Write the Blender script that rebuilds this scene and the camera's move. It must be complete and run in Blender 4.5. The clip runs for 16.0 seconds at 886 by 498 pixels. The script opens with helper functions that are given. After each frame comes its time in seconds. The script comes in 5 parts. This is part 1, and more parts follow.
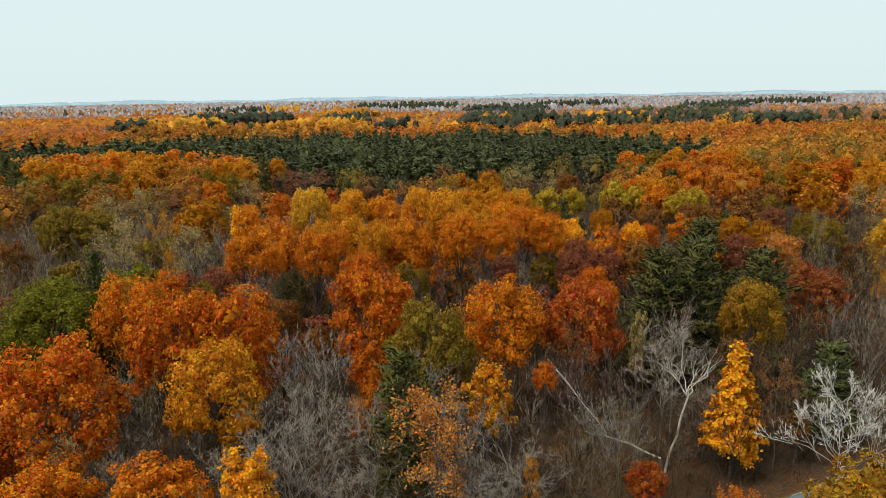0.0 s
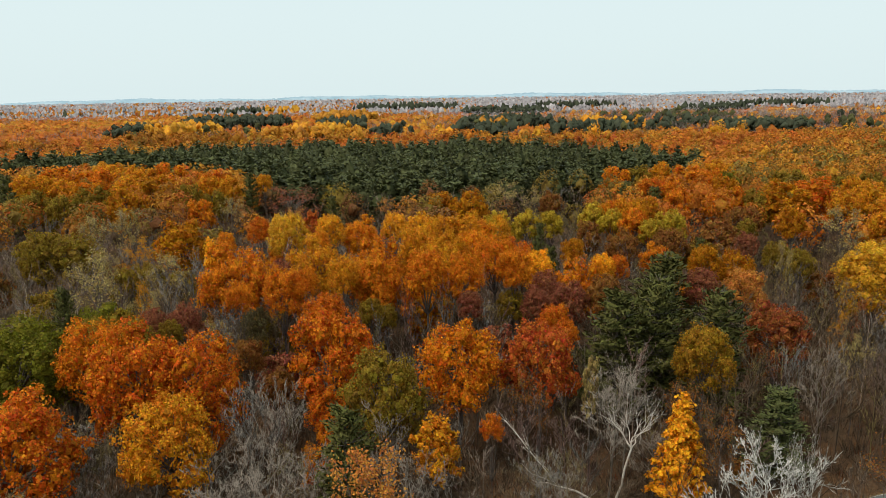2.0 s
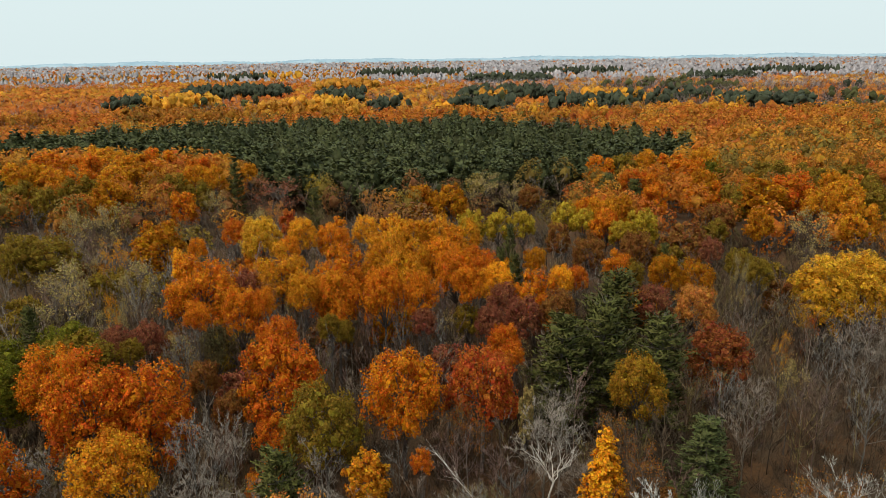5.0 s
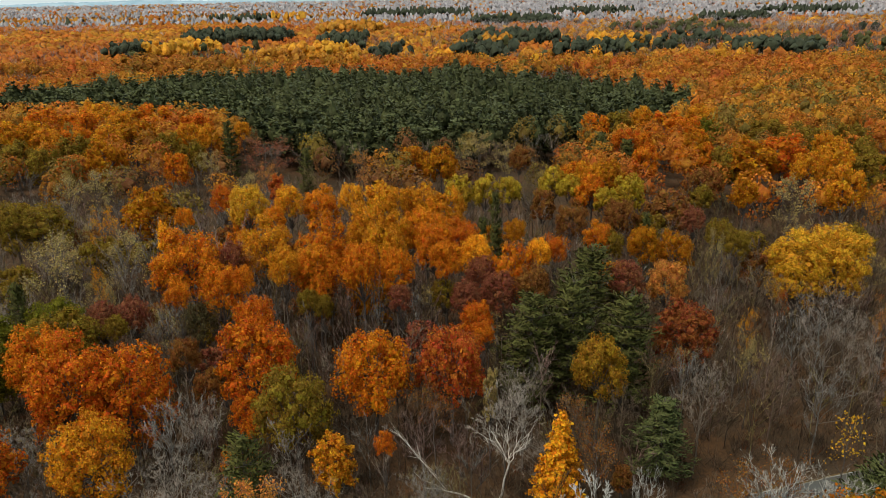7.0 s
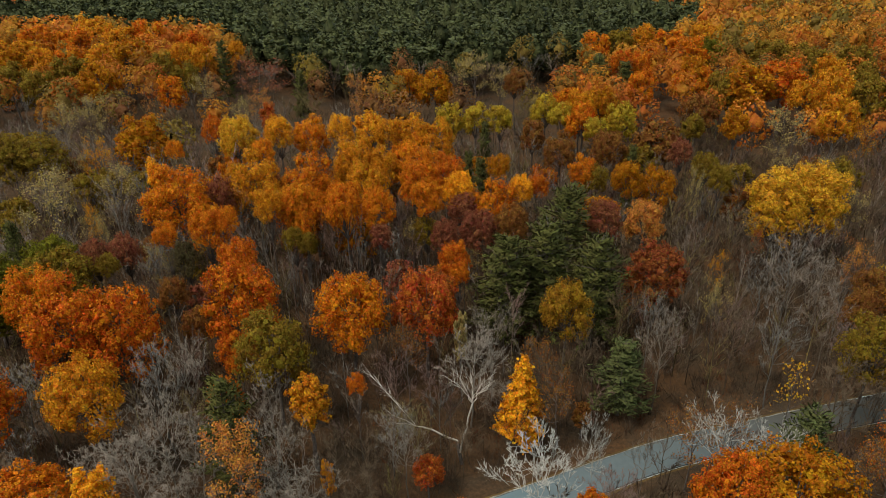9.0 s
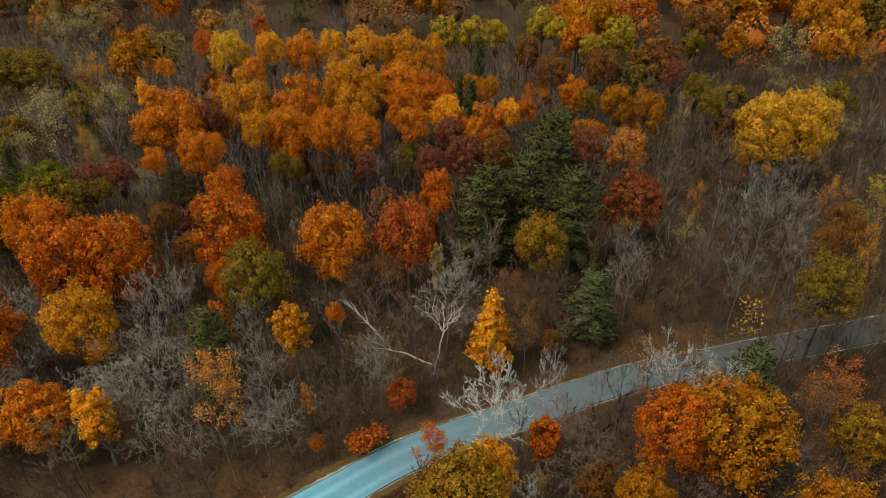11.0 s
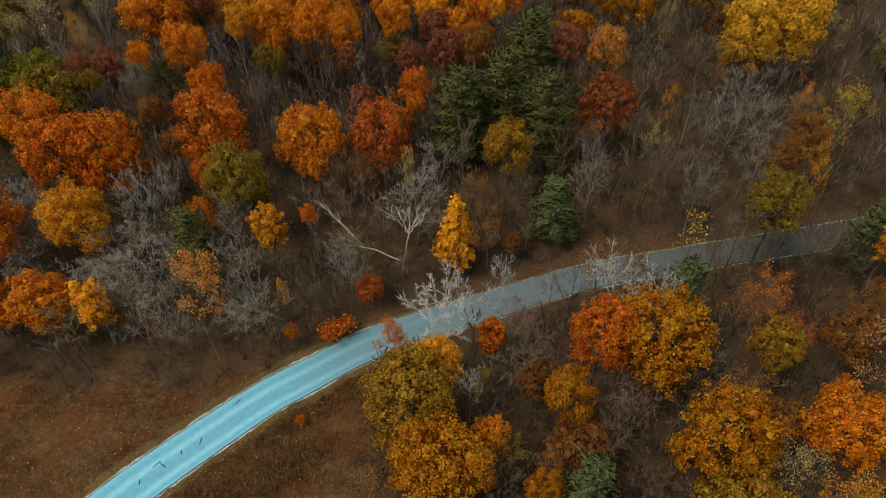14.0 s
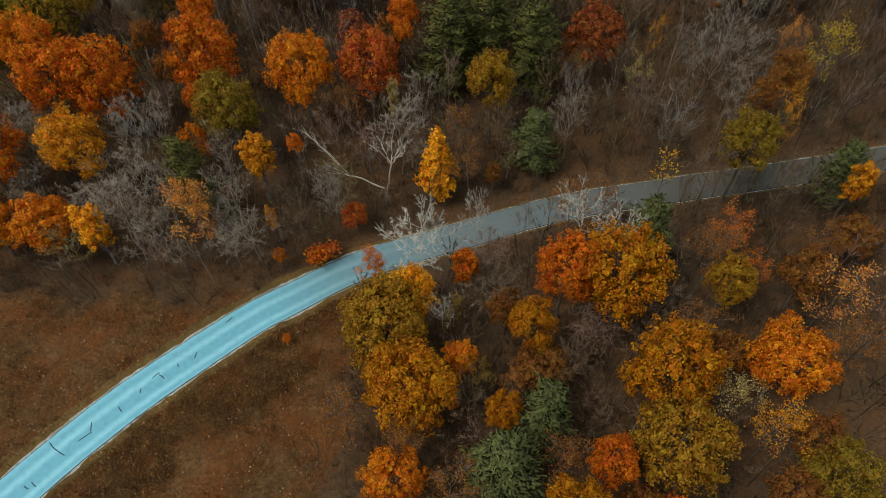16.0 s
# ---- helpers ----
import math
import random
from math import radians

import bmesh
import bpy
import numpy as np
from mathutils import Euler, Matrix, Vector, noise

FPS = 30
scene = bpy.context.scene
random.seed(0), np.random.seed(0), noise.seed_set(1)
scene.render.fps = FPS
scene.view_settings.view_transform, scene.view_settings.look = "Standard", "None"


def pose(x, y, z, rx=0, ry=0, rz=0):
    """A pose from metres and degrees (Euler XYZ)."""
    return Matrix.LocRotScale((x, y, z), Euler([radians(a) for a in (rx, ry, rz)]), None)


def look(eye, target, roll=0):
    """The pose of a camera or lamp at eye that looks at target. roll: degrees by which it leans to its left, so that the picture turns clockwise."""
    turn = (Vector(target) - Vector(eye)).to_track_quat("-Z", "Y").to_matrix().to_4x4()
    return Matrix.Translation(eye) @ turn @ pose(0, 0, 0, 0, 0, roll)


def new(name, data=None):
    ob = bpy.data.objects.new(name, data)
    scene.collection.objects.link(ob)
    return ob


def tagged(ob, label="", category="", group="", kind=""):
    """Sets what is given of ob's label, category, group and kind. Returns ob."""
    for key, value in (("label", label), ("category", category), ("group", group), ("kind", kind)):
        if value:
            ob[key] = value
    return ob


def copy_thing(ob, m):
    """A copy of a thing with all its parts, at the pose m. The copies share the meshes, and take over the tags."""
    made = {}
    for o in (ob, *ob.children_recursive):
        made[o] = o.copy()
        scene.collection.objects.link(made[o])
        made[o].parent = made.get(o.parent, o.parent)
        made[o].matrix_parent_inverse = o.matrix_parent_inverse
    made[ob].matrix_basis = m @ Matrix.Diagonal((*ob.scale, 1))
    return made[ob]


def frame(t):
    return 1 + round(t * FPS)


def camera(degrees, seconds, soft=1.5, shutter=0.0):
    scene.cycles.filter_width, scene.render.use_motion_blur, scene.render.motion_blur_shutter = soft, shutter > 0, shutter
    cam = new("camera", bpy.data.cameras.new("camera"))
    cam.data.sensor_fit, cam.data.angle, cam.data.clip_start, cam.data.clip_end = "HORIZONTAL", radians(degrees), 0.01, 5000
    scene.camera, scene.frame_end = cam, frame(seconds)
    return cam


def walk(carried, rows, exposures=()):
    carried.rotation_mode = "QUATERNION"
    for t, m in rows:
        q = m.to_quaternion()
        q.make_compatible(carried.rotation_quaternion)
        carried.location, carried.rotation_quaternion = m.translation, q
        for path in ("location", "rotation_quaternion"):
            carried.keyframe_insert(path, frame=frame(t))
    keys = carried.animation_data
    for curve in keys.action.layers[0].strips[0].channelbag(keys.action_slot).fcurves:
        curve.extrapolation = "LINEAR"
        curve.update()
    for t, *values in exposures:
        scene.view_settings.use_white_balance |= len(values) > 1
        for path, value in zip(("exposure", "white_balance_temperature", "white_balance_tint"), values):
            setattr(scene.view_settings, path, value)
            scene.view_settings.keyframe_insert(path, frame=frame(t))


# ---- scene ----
cam = camera(63.8, 16.0, soft=0.75)
METRES, EYE, TILT, LEAN, TURN = 75.0, 49.0, -12.3, 0.9, 0.0
ROWS = [
    (0.0, 0.0, 0.0, 0.0, -0.0, 0.0, 0.0),
    (0.5, 0.0212, -0.0062, 0.0233, 0.03, 0.01, -0.02),
    (1.0, 0.0425, -0.0131, 0.0474, 0.02, 0.02, -0.04),
    (1.5, 0.0639, -0.0197, 0.0703, 0.06, 0.03, -0.07),
    (2.0, 0.0856, -0.0265, 0.0925, 0.12, -0.17, -0.09),
    (2.5, 0.1073, -0.0333, 0.1151, 0.19, -0.68, -0.11),
    (3.0, 0.1289, -0.0399, 0.138, 0.27, -1.19, -0.14),
    (3.5, 0.1505, -0.046, 0.1607, 0.37, -1.69, -0.18),
    (4.0, 0.172, -0.0526, 0.1838, 0.46, -2.2, -0.23),
    (6.5, 0.2778, -0.0833, 0.2993, 1.21, -6.01, -0.35),
    (7.0, 0.2988, -0.0899, 0.3227, 1.4, -7.78, -0.35),
    (7.5, 0.3198, -0.0965, 0.3461, 1.6, -9.56, -0.34),
    (8.0, 0.3408, -0.103, 0.37, 1.83, -11.35, -0.37),
    (8.5, 0.3609, -0.1093, 0.393, 2.03, -13.13, -0.41),
    (9.0, 0.3812, -0.1157, 0.4157, 2.34, -15.29, -0.44),
    (11.5, 0.4823, -0.1401, 0.5303, 3.92, -25.52, -0.73),
    (12.0, 0.5025, -0.1443, 0.5524, 4.28, -27.41, -0.8),
    (12.5, 0.5222, -0.1487, 0.5746, 4.59, -29.33, -0.86),
    (13.0, 0.5413, -0.1526, 0.5974, 4.92, -31.23, -0.92),
    (13.5, 0.56, -0.1562, 0.6204, 5.24, -33.15, -0.99),
    (14.0, 0.5795, -0.1607, 0.6425, 5.61, -35.02, -1.06),
    (14.5, 0.598, -0.165, 0.6655, 5.95, -36.91, -1.13),
    (15.0, 0.6169, -0.1693, 0.6884, 6.32, -38.82, -1.2),
    (15.5, 0.6348, -0.1731, 0.7115, 6.68, -40.73, -1.27),
    (16.0, 0.6536, -0.177, 0.7348, 7.07, -42.68, -1.31),
]
EXPOSURES = [(0.0, 0.0), (4.0, 0.0), (6.5, -0.08), (9.0, -0.14), (11.5, -0.22), (16.0, -0.35)]
walk(cam, [(t, pose(0, 0, EYE, TILT, LEAN, TURN) @ pose(METRES * x, METRES * y, METRES * z, 90 + pitch, roll, yaw)) for t, x, y, z, yaw, pitch, roll in ROWS],
     exposures=EXPOSURES)

# ---- world, sun, exposure ----
SUN_UP, SUN_TURN = 60.0, 235.0
world = bpy.data.worlds.new("overcast_sky")
scene.world = world
world.use_nodes = True
wn, wl = world.node_tree.nodes, world.node_tree.links
wn.clear()
sky = wn.new("ShaderNodeTexSky")
sky.sky_type, sky.sun_disc = 'NISHITA', False
sky.sun_elevation, sky.sun_rotation = radians(SUN_UP), radians(SUN_TURN)
sky.dust_density = 3.0
clear_part = wn.new("ShaderNodeBackground")
clear_part.inputs["Strength"].default_value = 0.07
cloud_part = wn.new("ShaderNodeBackground")
cloud_part.inputs["Color"].default_value = (0.76, 0.895, 0.905, 1)
cloud_part.inputs["Strength"].default_value = 1.07
cover = wn.new("ShaderNodeMixShader")
cover.inputs[0].default_value = 0.88
wout = wn.new("ShaderNodeOutputWorld")
wl.new(sky.outputs[0], clear_part.inputs["Color"])
wl.new(clear_part.outputs[0], cover.inputs[1])
wl.new(cloud_part.outputs[0], cover.inputs[2])
wl.new(cover.outputs[0], wout.inputs["Surface"])

sun_data = bpy.data.lights.new("sun", 'SUN')
sun_data.energy, sun_data.angle, sun_data.color = 2.85, radians(20), (1.0, 0.90, 0.78)
sun = new("sun", sun_data)
sun_dir = Vector((math.sin(radians(SUN_TURN)) * math.cos(radians(SUN_UP)), math.cos(radians(SUN_TURN)) * math.cos(radians(SUN_UP)), math.sin(radians(SUN_UP))))
sun.matrix_world = look(sun_dir * 300, (0, 0, 0))


# ---- materials ----
def material(name):
    m = bpy.data.materials.new(name)
    m.use_nodes = True
    n = m.node_tree.nodes
    n.clear()
    out = n.new("ShaderNodeOutputMaterial")
    return m, n, m.node_tree.links, out


def math_node(n, l, op, a, b):
    k = n.new("ShaderNodeMath")
    k.operation = op
    for i, v in enumerate((a, b)):
        if isinstance(v, (int, float)):
            k.inputs[i].default_value = v
        else:
            l.new(v, k.inputs[i])
    return k.outputs[0]


def tint_by_island(n, l, colour, hue=0.03, low=0.55, high=1.35):
    """Varies a colour leaf by leaf."""
    geo = n.new("ShaderNodeNewGeometry")
    wn_ = n.new("ShaderNodeTexWhiteNoise")
    wn_.noise_dimensions = '1D'
    l.new(geo.outputs["Random Per Island"], wn_.inputs["W"])
    hsv = n.new("ShaderNodeHueSaturation")
    l.new(colour, hsv.inputs["Color"])
    l.new(math_node(n, l, 'ADD', math_node(n, l, 'MULTIPLY', geo.outputs["Random Per Island"], 2 * hue), 0.5 - hue), hsv.inputs["Hue"])
    l.new(math_node(n, l, 'ADD', math_node(n, l, 'MULTIPLY', wn_.outputs["Value"], high - low), low), hsv.inputs["Value"])
    return hsv.outputs[0]


def leaf_material(name, source, hue=0.022, low=0.62, high=1.42, through_light=0.44, speckle=2.3):
    """Foliage whose colour comes from the tree itself (object colour or a colour attribute), with leaf-to-leaf and branch-to-branch variation."""
    m, n, l, out = material(name)
    if source == "object":
        info = n.new("ShaderNodeObjectInfo")
        colour = info.outputs["Color"]
    else:
        at = n.new("ShaderNodeAttribute")
        at.attribute_name = source
        colour = at.outputs["Color"]
    colour = tint_by_island(n, l, colour, hue, low, high)
    tex = n.new("ShaderNodeTexNoise")
    tex.inputs["Scale"].default_value = 0.45
    tex.inputs["Detail"].default_value = 3
    pos = n.new("ShaderNodeNewGeometry")
    l.new(pos.outputs["Position"], tex.inputs["Vector"])
    hsv = n.new("ShaderNodeHueSaturation")
    l.new(colour, hsv.inputs["Color"])
    l.new(math_node(n, l, 'ADD', math_node(n, l, 'MULTIPLY', tex.outputs["Fac"], 0.05), 0.475), hsv.inputs["Hue"])
    grain = n.new("ShaderNodeTexNoise")
    grain.inputs["Scale"].default_value = 5.0
    grain.inputs["Detail"].default_value = 3
    l.new(pos.outputs["Position"], grain.inputs["Vector"])
    broad = math_node(n, l, 'ADD', math_node(n, l, 'MULTIPLY', tex.outputs["Fac"], 0.7), 0.65)
    l.new(math_node(n, l, 'MULTIPLY', broad, math_node(n, l, 'ADD', math_node(n, l, 'MULTIPLY', grain.outputs["Fac"], speckle), 1.0 - 0.5 * speckle)), hsv.inputs["Value"])
    base = n.new("ShaderNodeBsdfPrincipled")
    base.inputs["Roughness"].default_value = 0.62
    base.inputs["Specular IOR Level"].default_value = 0.1
    l.new(hsv.outputs[0], base.inputs["Base Color"])
    trans = n.new("ShaderNodeBsdfTranslucent")
    l.new(hsv.outputs[0], trans.inputs["Color"])
    mix = n.new("ShaderNodeMixShader")
    mix.inputs[0].default_value = through_light
    l.new(base.outputs[0], mix.inputs[1])
    l.new(trans.outputs[0], mix.inputs[2])
    l.new(mix.outputs[0], out.inputs["Surface"])
    return m


def surface(name, stops, scale=1.0, detail=6.0, rough=0.9, bump=0.3, bump_scale=8.0, second=None, second_scale=0.08, vary=0.0):
    """A rough surface: a colour ramp over fine noise, broad stains of a second colour, and bump."""
    m, n, l, out = material(name)
    pos = n.new("ShaderNodeNewGeometry")
    tex = n.new("ShaderNodeTexNoise")
    tex.inputs["Scale"].default_value, tex.inputs["Detail"].default_value, tex.inputs["Roughness"].default_value = scale, detail, 0.7
    l.new(pos.outputs["Position"], tex.inputs["Vector"])
    ramp = n.new("ShaderNodeValToRGB")
    ramp.color_ramp.elements[0].position, ramp.color_ramp.elements[1].position = 0.32, 0.68
    ramp.color_ramp.elements[0].color, ramp.color_ramp.elements[1].color = (*stops[0], 1), (*stops[-1], 1)
    for i, c in enumerate(stops[1:-1]):
        e = ramp.color_ramp.elements.new(0.32 + 0.36 * (i + 1) / (len(stops) - 1))
        e.color = (*c, 1)
    l.new(tex.outputs["Fac"], ramp.inputs["Fac"])
    colour = ramp.outputs[0]
    if second:
        broad = n.new("ShaderNodeTexNoise")
        broad.inputs["Scale"].default_value, broad.inputs["Detail"].default_value = second_scale, 4
        l.new(pos.outputs["Position"], broad.inputs["Vector"])
        step = n.new("ShaderNodeMapRange")
        step.inputs["From Min"].default_value, step.inputs["From Max"].default_value = 0.42, 0.62
        l.new(broad.outputs["Fac"], step.inputs["Value"])
        mix = n.new("ShaderNodeMixRGB")
        mix.inputs["Color2"].default_value = (*second, 1)
        l.new(math_node(n, l, 'MULTIPLY', step.outputs[0], 0.75), mix.inputs["Fac"])
        l.new(colour, mix.inputs["Color1"])
        colour = mix.outputs[0]
    if vary:
        info = n.new("ShaderNodeObjectInfo")
        hsv = n.new("ShaderNodeHueSaturation")
        l.new(colour, hsv.inputs["Color"])
        l.new(math_node(n, l, 'ADD', math_node(n, l, 'MULTIPLY', info.outputs["Random"], 2 * vary), 1 - vary), hsv.inputs["Value"])
        colour = hsv.outputs[0]
    base = n.new("ShaderNodeBsdfPrincipled")
    base.inputs["Roughness"].default_value = rough
    base.inputs["Specular IOR Level"].default_value = 0.25
    l.new(colour, base.inputs["Base Color"])
    relief = n.new("ShaderNodeTexNoise")
    relief.inputs["Scale"].default_value, relief.inputs["Detail"].default_value = bump_scale, 5
    l.new(pos.outputs["Position"], relief.inputs["Vector"])
    bmp = n.new("ShaderNodeBump")
    bmp.inputs["Strength"].default_value, bmp.inputs["Distance"].default_value = bump, 0.1
    l.new(relief.outputs["Fac"], bmp.inputs["Height"])
    l.new(bmp.outputs[0], base.inputs["Normal"])
    l.new(base.outputs[0], out.inputs["Surface"])
    return m


def twig_material(name):
    """Bark and twigs in the tree's own colour."""
    m, n, l, out = material(name)
    info = n.new("ShaderNodeObjectInfo")
    colour = tint_by_island(n, l, info.outputs["Color"], 0.01, 0.7, 1.25)
    base = n.new("ShaderNodeBsdfPrincipled")
    base.inputs["Roughness"].default_value = 0.85
    base.inputs["Specular IOR Level"].default_value = 0.2
    l.new(colour, base.inputs["Base Color"])
    l.new(base.outputs[0], out.inputs["Surface"])
    return m


LEAF = leaf_material("autumn_leaves", "object")
NEEDLE = leaf_material("pine_needles", "object", 0.02, 0.7, 1.35, 0.12)
WOODS = leaf_material("woodland_leaves", "tint", 0.014, 0.74, 1.26, 0.32, 1.4)
HAZE = leaf_material("fine_bare_twigs", "tint", 0.010, 0.72, 1.25, 0.3, 0.7)
FAR = leaf_material("far_leaves", "tint", 0.008, 0.88, 1.14, 0.3, 0.6)
GROVE = leaf_material("grove_needles", "tint", 0.008, 0.86, 1.15, 0.14, 0.8)
TWIG = twig_material("bark_and_twigs")
BARK = surface("rough_bark", [(0.05, 0.038, 0.03), (0.12, 0.095, 0.08), (0.19, 0.16, 0.14)], 3.0, 6, 0.95, 0.6, 14, vary=0.2)
VERGE = surface("worn_grass_verge", [(0.06, 0.034, 0.010), (0.125, 0.074, 0.022), (0.18, 0.115, 0.035)], 1.8, 8, 0.95, 0.8, 8.0, (0.09, 0.06, 0.02), 0.15)
GRAVEL = surface("pale_gravel_edge", [(0.10, 0.085, 0.06), (0.34, 0.36, 0.34), (0.62, 0.68, 0.68)], 2.6, 8, 0.9, 0.8, 12.0, (0.14, 0.11, 0.06), 0.35)
TAR = surface("black_tar", [(0.008, 0.012, 0.014), (0.02, 0.025, 0.028)], 4.0, 4, 0.55, 0.2, 20)
PALE_BARK = surface("bleached_wood", [(0.29, 0.23, 0.18), (0.50, 0.44, 0.37), (0.62, 0.57, 0.50)], 2.5, 6, 0.8, 0.4, 9)


def ground_material():
    """Dark leaf litter that passes over into rust-brown meadow grass where the ground is open."""
    m, n, l, out = material("leaf_litter_and_meadow")
    pos = n.new("ShaderNodeNewGeometry")

    def field(scale, detail, low, high):
        tex = n.new("ShaderNodeTexNoise")
        tex.inputs["Scale"].default_value, tex.inputs["Detail"].default_value, tex.inputs["Roughness"].default_value = scale, detail, 0.7
        l.new(pos.outputs["Position"], tex.inputs["Vector"])
        step = n.new("ShaderNodeMapRange")
        step.inputs["From Min"].default_value, step.inputs["From Max"].default_value = low, high
        l.new(tex.outputs["Fac"], step.inputs["Value"])
        return step.outputs[0]

    def blend(fac, a, b):
        mix = n.new("ShaderNodeMixRGB")
        l.new(fac, mix.inputs["Fac"])
        for socket, c in (("Color1", a), ("Color2", b)):
            if isinstance(c, tuple):
                mix.inputs[socket].default_value = (*c, 1)
            else:
                l.new(c, mix.inputs[socket])
        return mix.outputs[0]

    grain, tufts, broad, patches = field(1.7, 10, 0.30, 0.70), field(0.55, 6, 0.40, 0.62), field(0.07, 4, 0.40, 0.62), field(0.13, 5, 0.42, 0.60)
    litter = blend(broad, blend(grain, (0.038, 0.021, 0.010), (0.130, 0.064, 0.025)), blend(grain, (0.030, 0.020, 0.012), (0.085, 0.055, 0.030)))
    grass = blend(tufts, blend(grain, (0.034, 0.017, 0.006), (0.125, 0.062, 0.021)), blend(grain, (0.050, 0.026, 0.010), (0.185, 0.098, 0.038)))
    grass = blend(patches, grass, blend(grain, (0.055, 0.019, 0.005), (0.160, 0.056, 0.013)))
    at = n.new("ShaderNodeAttribute")
    at.attribute_name = "meadow"
    edge = n.new("ShaderNodeMapRange")
    edge.inputs["From Min"].default_value, edge.inputs["From Max"].default_value = 0.25, 0.75
    l.new(math_node(n, l, 'ADD', at.outputs["Fac"], math_node(n, l, 'MULTIPLY', math_node(n, l, 'SUBTRACT', tufts, 0.5), 0.35)), edge.inputs["Value"])
    base = n.new("ShaderNodeBsdfPrincipled")
    base.inputs["Roughness"].default_value = 0.95
    base.inputs["Specular IOR Level"].default_value = 0.2
    l.new(blend(edge.outputs[0], litter, grass), base.inputs["Base Color"])
    bmp = n.new("ShaderNodeBump")
    bmp.inputs["Strength"].default_value, bmp.inputs["Distance"].default_value = 0.9, 0.1
    l.new(field(6.0, 5, 0.0, 1.0), bmp.inputs["Height"])
    l.new(bmp.outputs[0], base.inputs["Normal"])
    l.new(base.outputs[0], out.inputs["Surface"])
    return m


def asphalt():
    """Blue-grey asphalt with paler wheel tracks along the road, and tree shade painted in as grey past the bend."""
    m, n, l, out = material("blue_grey_asphalt")
    uv = n.new("ShaderNodeAttribute")
    uv.attribute_name = "across"
    pos = n.new("ShaderNodeNewGeometry")
    ramp = n.new("ShaderNodeValToRGB")
    ramp.color_ramp.interpolation = 'EASE'
    e = ramp.color_ramp.elements
    dark, pale = (0.115, 0.345, 0.45, 1), (0.20, 0.48, 0.58, 1)
    e[0].position, e[0].color = 0.0, (0.16, 0.42, 0.53, 1)
    e[1].position, e[1].color = 1.0, (0.17, 0.43, 0.54, 1)
    for p, c in ((0.18, dark), (0.34, pale), (0.48, dark), (0.66, dark), (0.80, pale), (0.92, dark)):
        k = e.new(p)
        k.color = c
    l.new(uv.outputs["Fac"], ramp.inputs["Fac"])
    fine = n.new("ShaderNodeTexNoise")
    fine.inputs["Scale"].default_value, fine.inputs["Detail"].default_value = 1.1, 9
    l.new(pos.outputs["Position"], fine.inputs["Vector"])
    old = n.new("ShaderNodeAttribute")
    old.attribute_name = "tree_shade"
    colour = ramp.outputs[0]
    # shade under the trees, put into the colour in two steps
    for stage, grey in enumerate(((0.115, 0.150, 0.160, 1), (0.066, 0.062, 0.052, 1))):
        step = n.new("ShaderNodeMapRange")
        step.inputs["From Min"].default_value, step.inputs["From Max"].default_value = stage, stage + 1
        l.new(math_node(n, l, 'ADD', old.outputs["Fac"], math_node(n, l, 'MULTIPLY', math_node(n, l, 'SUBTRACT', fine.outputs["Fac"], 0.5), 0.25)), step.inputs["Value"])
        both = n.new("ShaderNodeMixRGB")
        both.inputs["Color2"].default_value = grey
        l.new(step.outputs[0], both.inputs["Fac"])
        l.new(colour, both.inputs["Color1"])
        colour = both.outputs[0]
    hsv = n.new("ShaderNodeHueSaturation")
    l.new(both.outputs[0], hsv.inputs["Color"])
    l.new(math_node(n, l, 'ADD', math_node(n, l, 'MULTIPLY', fine.outputs["Fac"], 0.5), 0.75), hsv.inputs["Value"])
    base = n.new("ShaderNodeBsdfPrincipled")
    base.inputs["Roughness"].default_value = 0.75
    l.new(hsv.outputs[0], base.inputs["Base Color"])
    grain = n.new("ShaderNodeTexNoise")
    grain.inputs["Scale"].default_value = 30
    l.new(pos.outputs["Position"], grain.inputs["Vector"])
    bmp = n.new("ShaderNodeBump")
    bmp.inputs["Strength"].default_value, bmp.inputs["Distance"].default_value = 0.2, 0.02
    l.new(grain.outputs["Fac"], bmp.inputs["Height"])
    l.new(bmp.outputs[0], base.inputs["Normal"])
    l.new(base.outputs[0], out.inputs["Surface"])
    return m


ASPHALT = asphalt()
GROUND = ground_material()

# leaf and bark colours
RED, RUST, ORANGE = (0.48, 0.118, 0.020), (0.56, 0.152, 0.010), (0.60, 0.192, 0.010)
AMBER, TANGERINE, DEEP = (0.72, 0.340, 0.020), (0.66, 0.235, 0.012), (0.052, 0.062, 0.030)
KHAKI = (0.34, 0.178, 0.015)
BRICK = (0.30, 0.088, 0.024)
GOLD, YELLOW, OLIVE = (0.60, 0.255, 0.014), (0.80, 0.370, 0.018), (0.25, 0.160, 0.018)
BROWN, MAROON, PEACH = (0.26, 0.108, 0.024), (0.28, 0.096, 0.046), (0.54, 0.225, 0.045)
CREAM, GREEN, LIME = (0.38, 0.28, 0.10), (0.105, 0.108, 0.014), (0.47, 0.32, 0.028)
PINE, BLUEPINE = (0.086, 0.086, 0.021), (0.098, 0.110, 0.036)
GREY, DUN, WHITE = (0.190, 0.150, 0.116), (0.118, 0.082, 0.051), (0.41, 0.39, 0.345)
MAUVE, SLATE, MOSS, OCHRE = (0.165, 0.105, 0.085), (0.175, 0.158, 0.138), (0.17, 0.130, 0.055), (0.45, 0.175, 0.007)
ASH = (0.205, 0.170, 0.136)
SAGE = (0.165, 0.150, 0.013)
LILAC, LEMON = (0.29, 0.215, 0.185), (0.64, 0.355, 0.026)
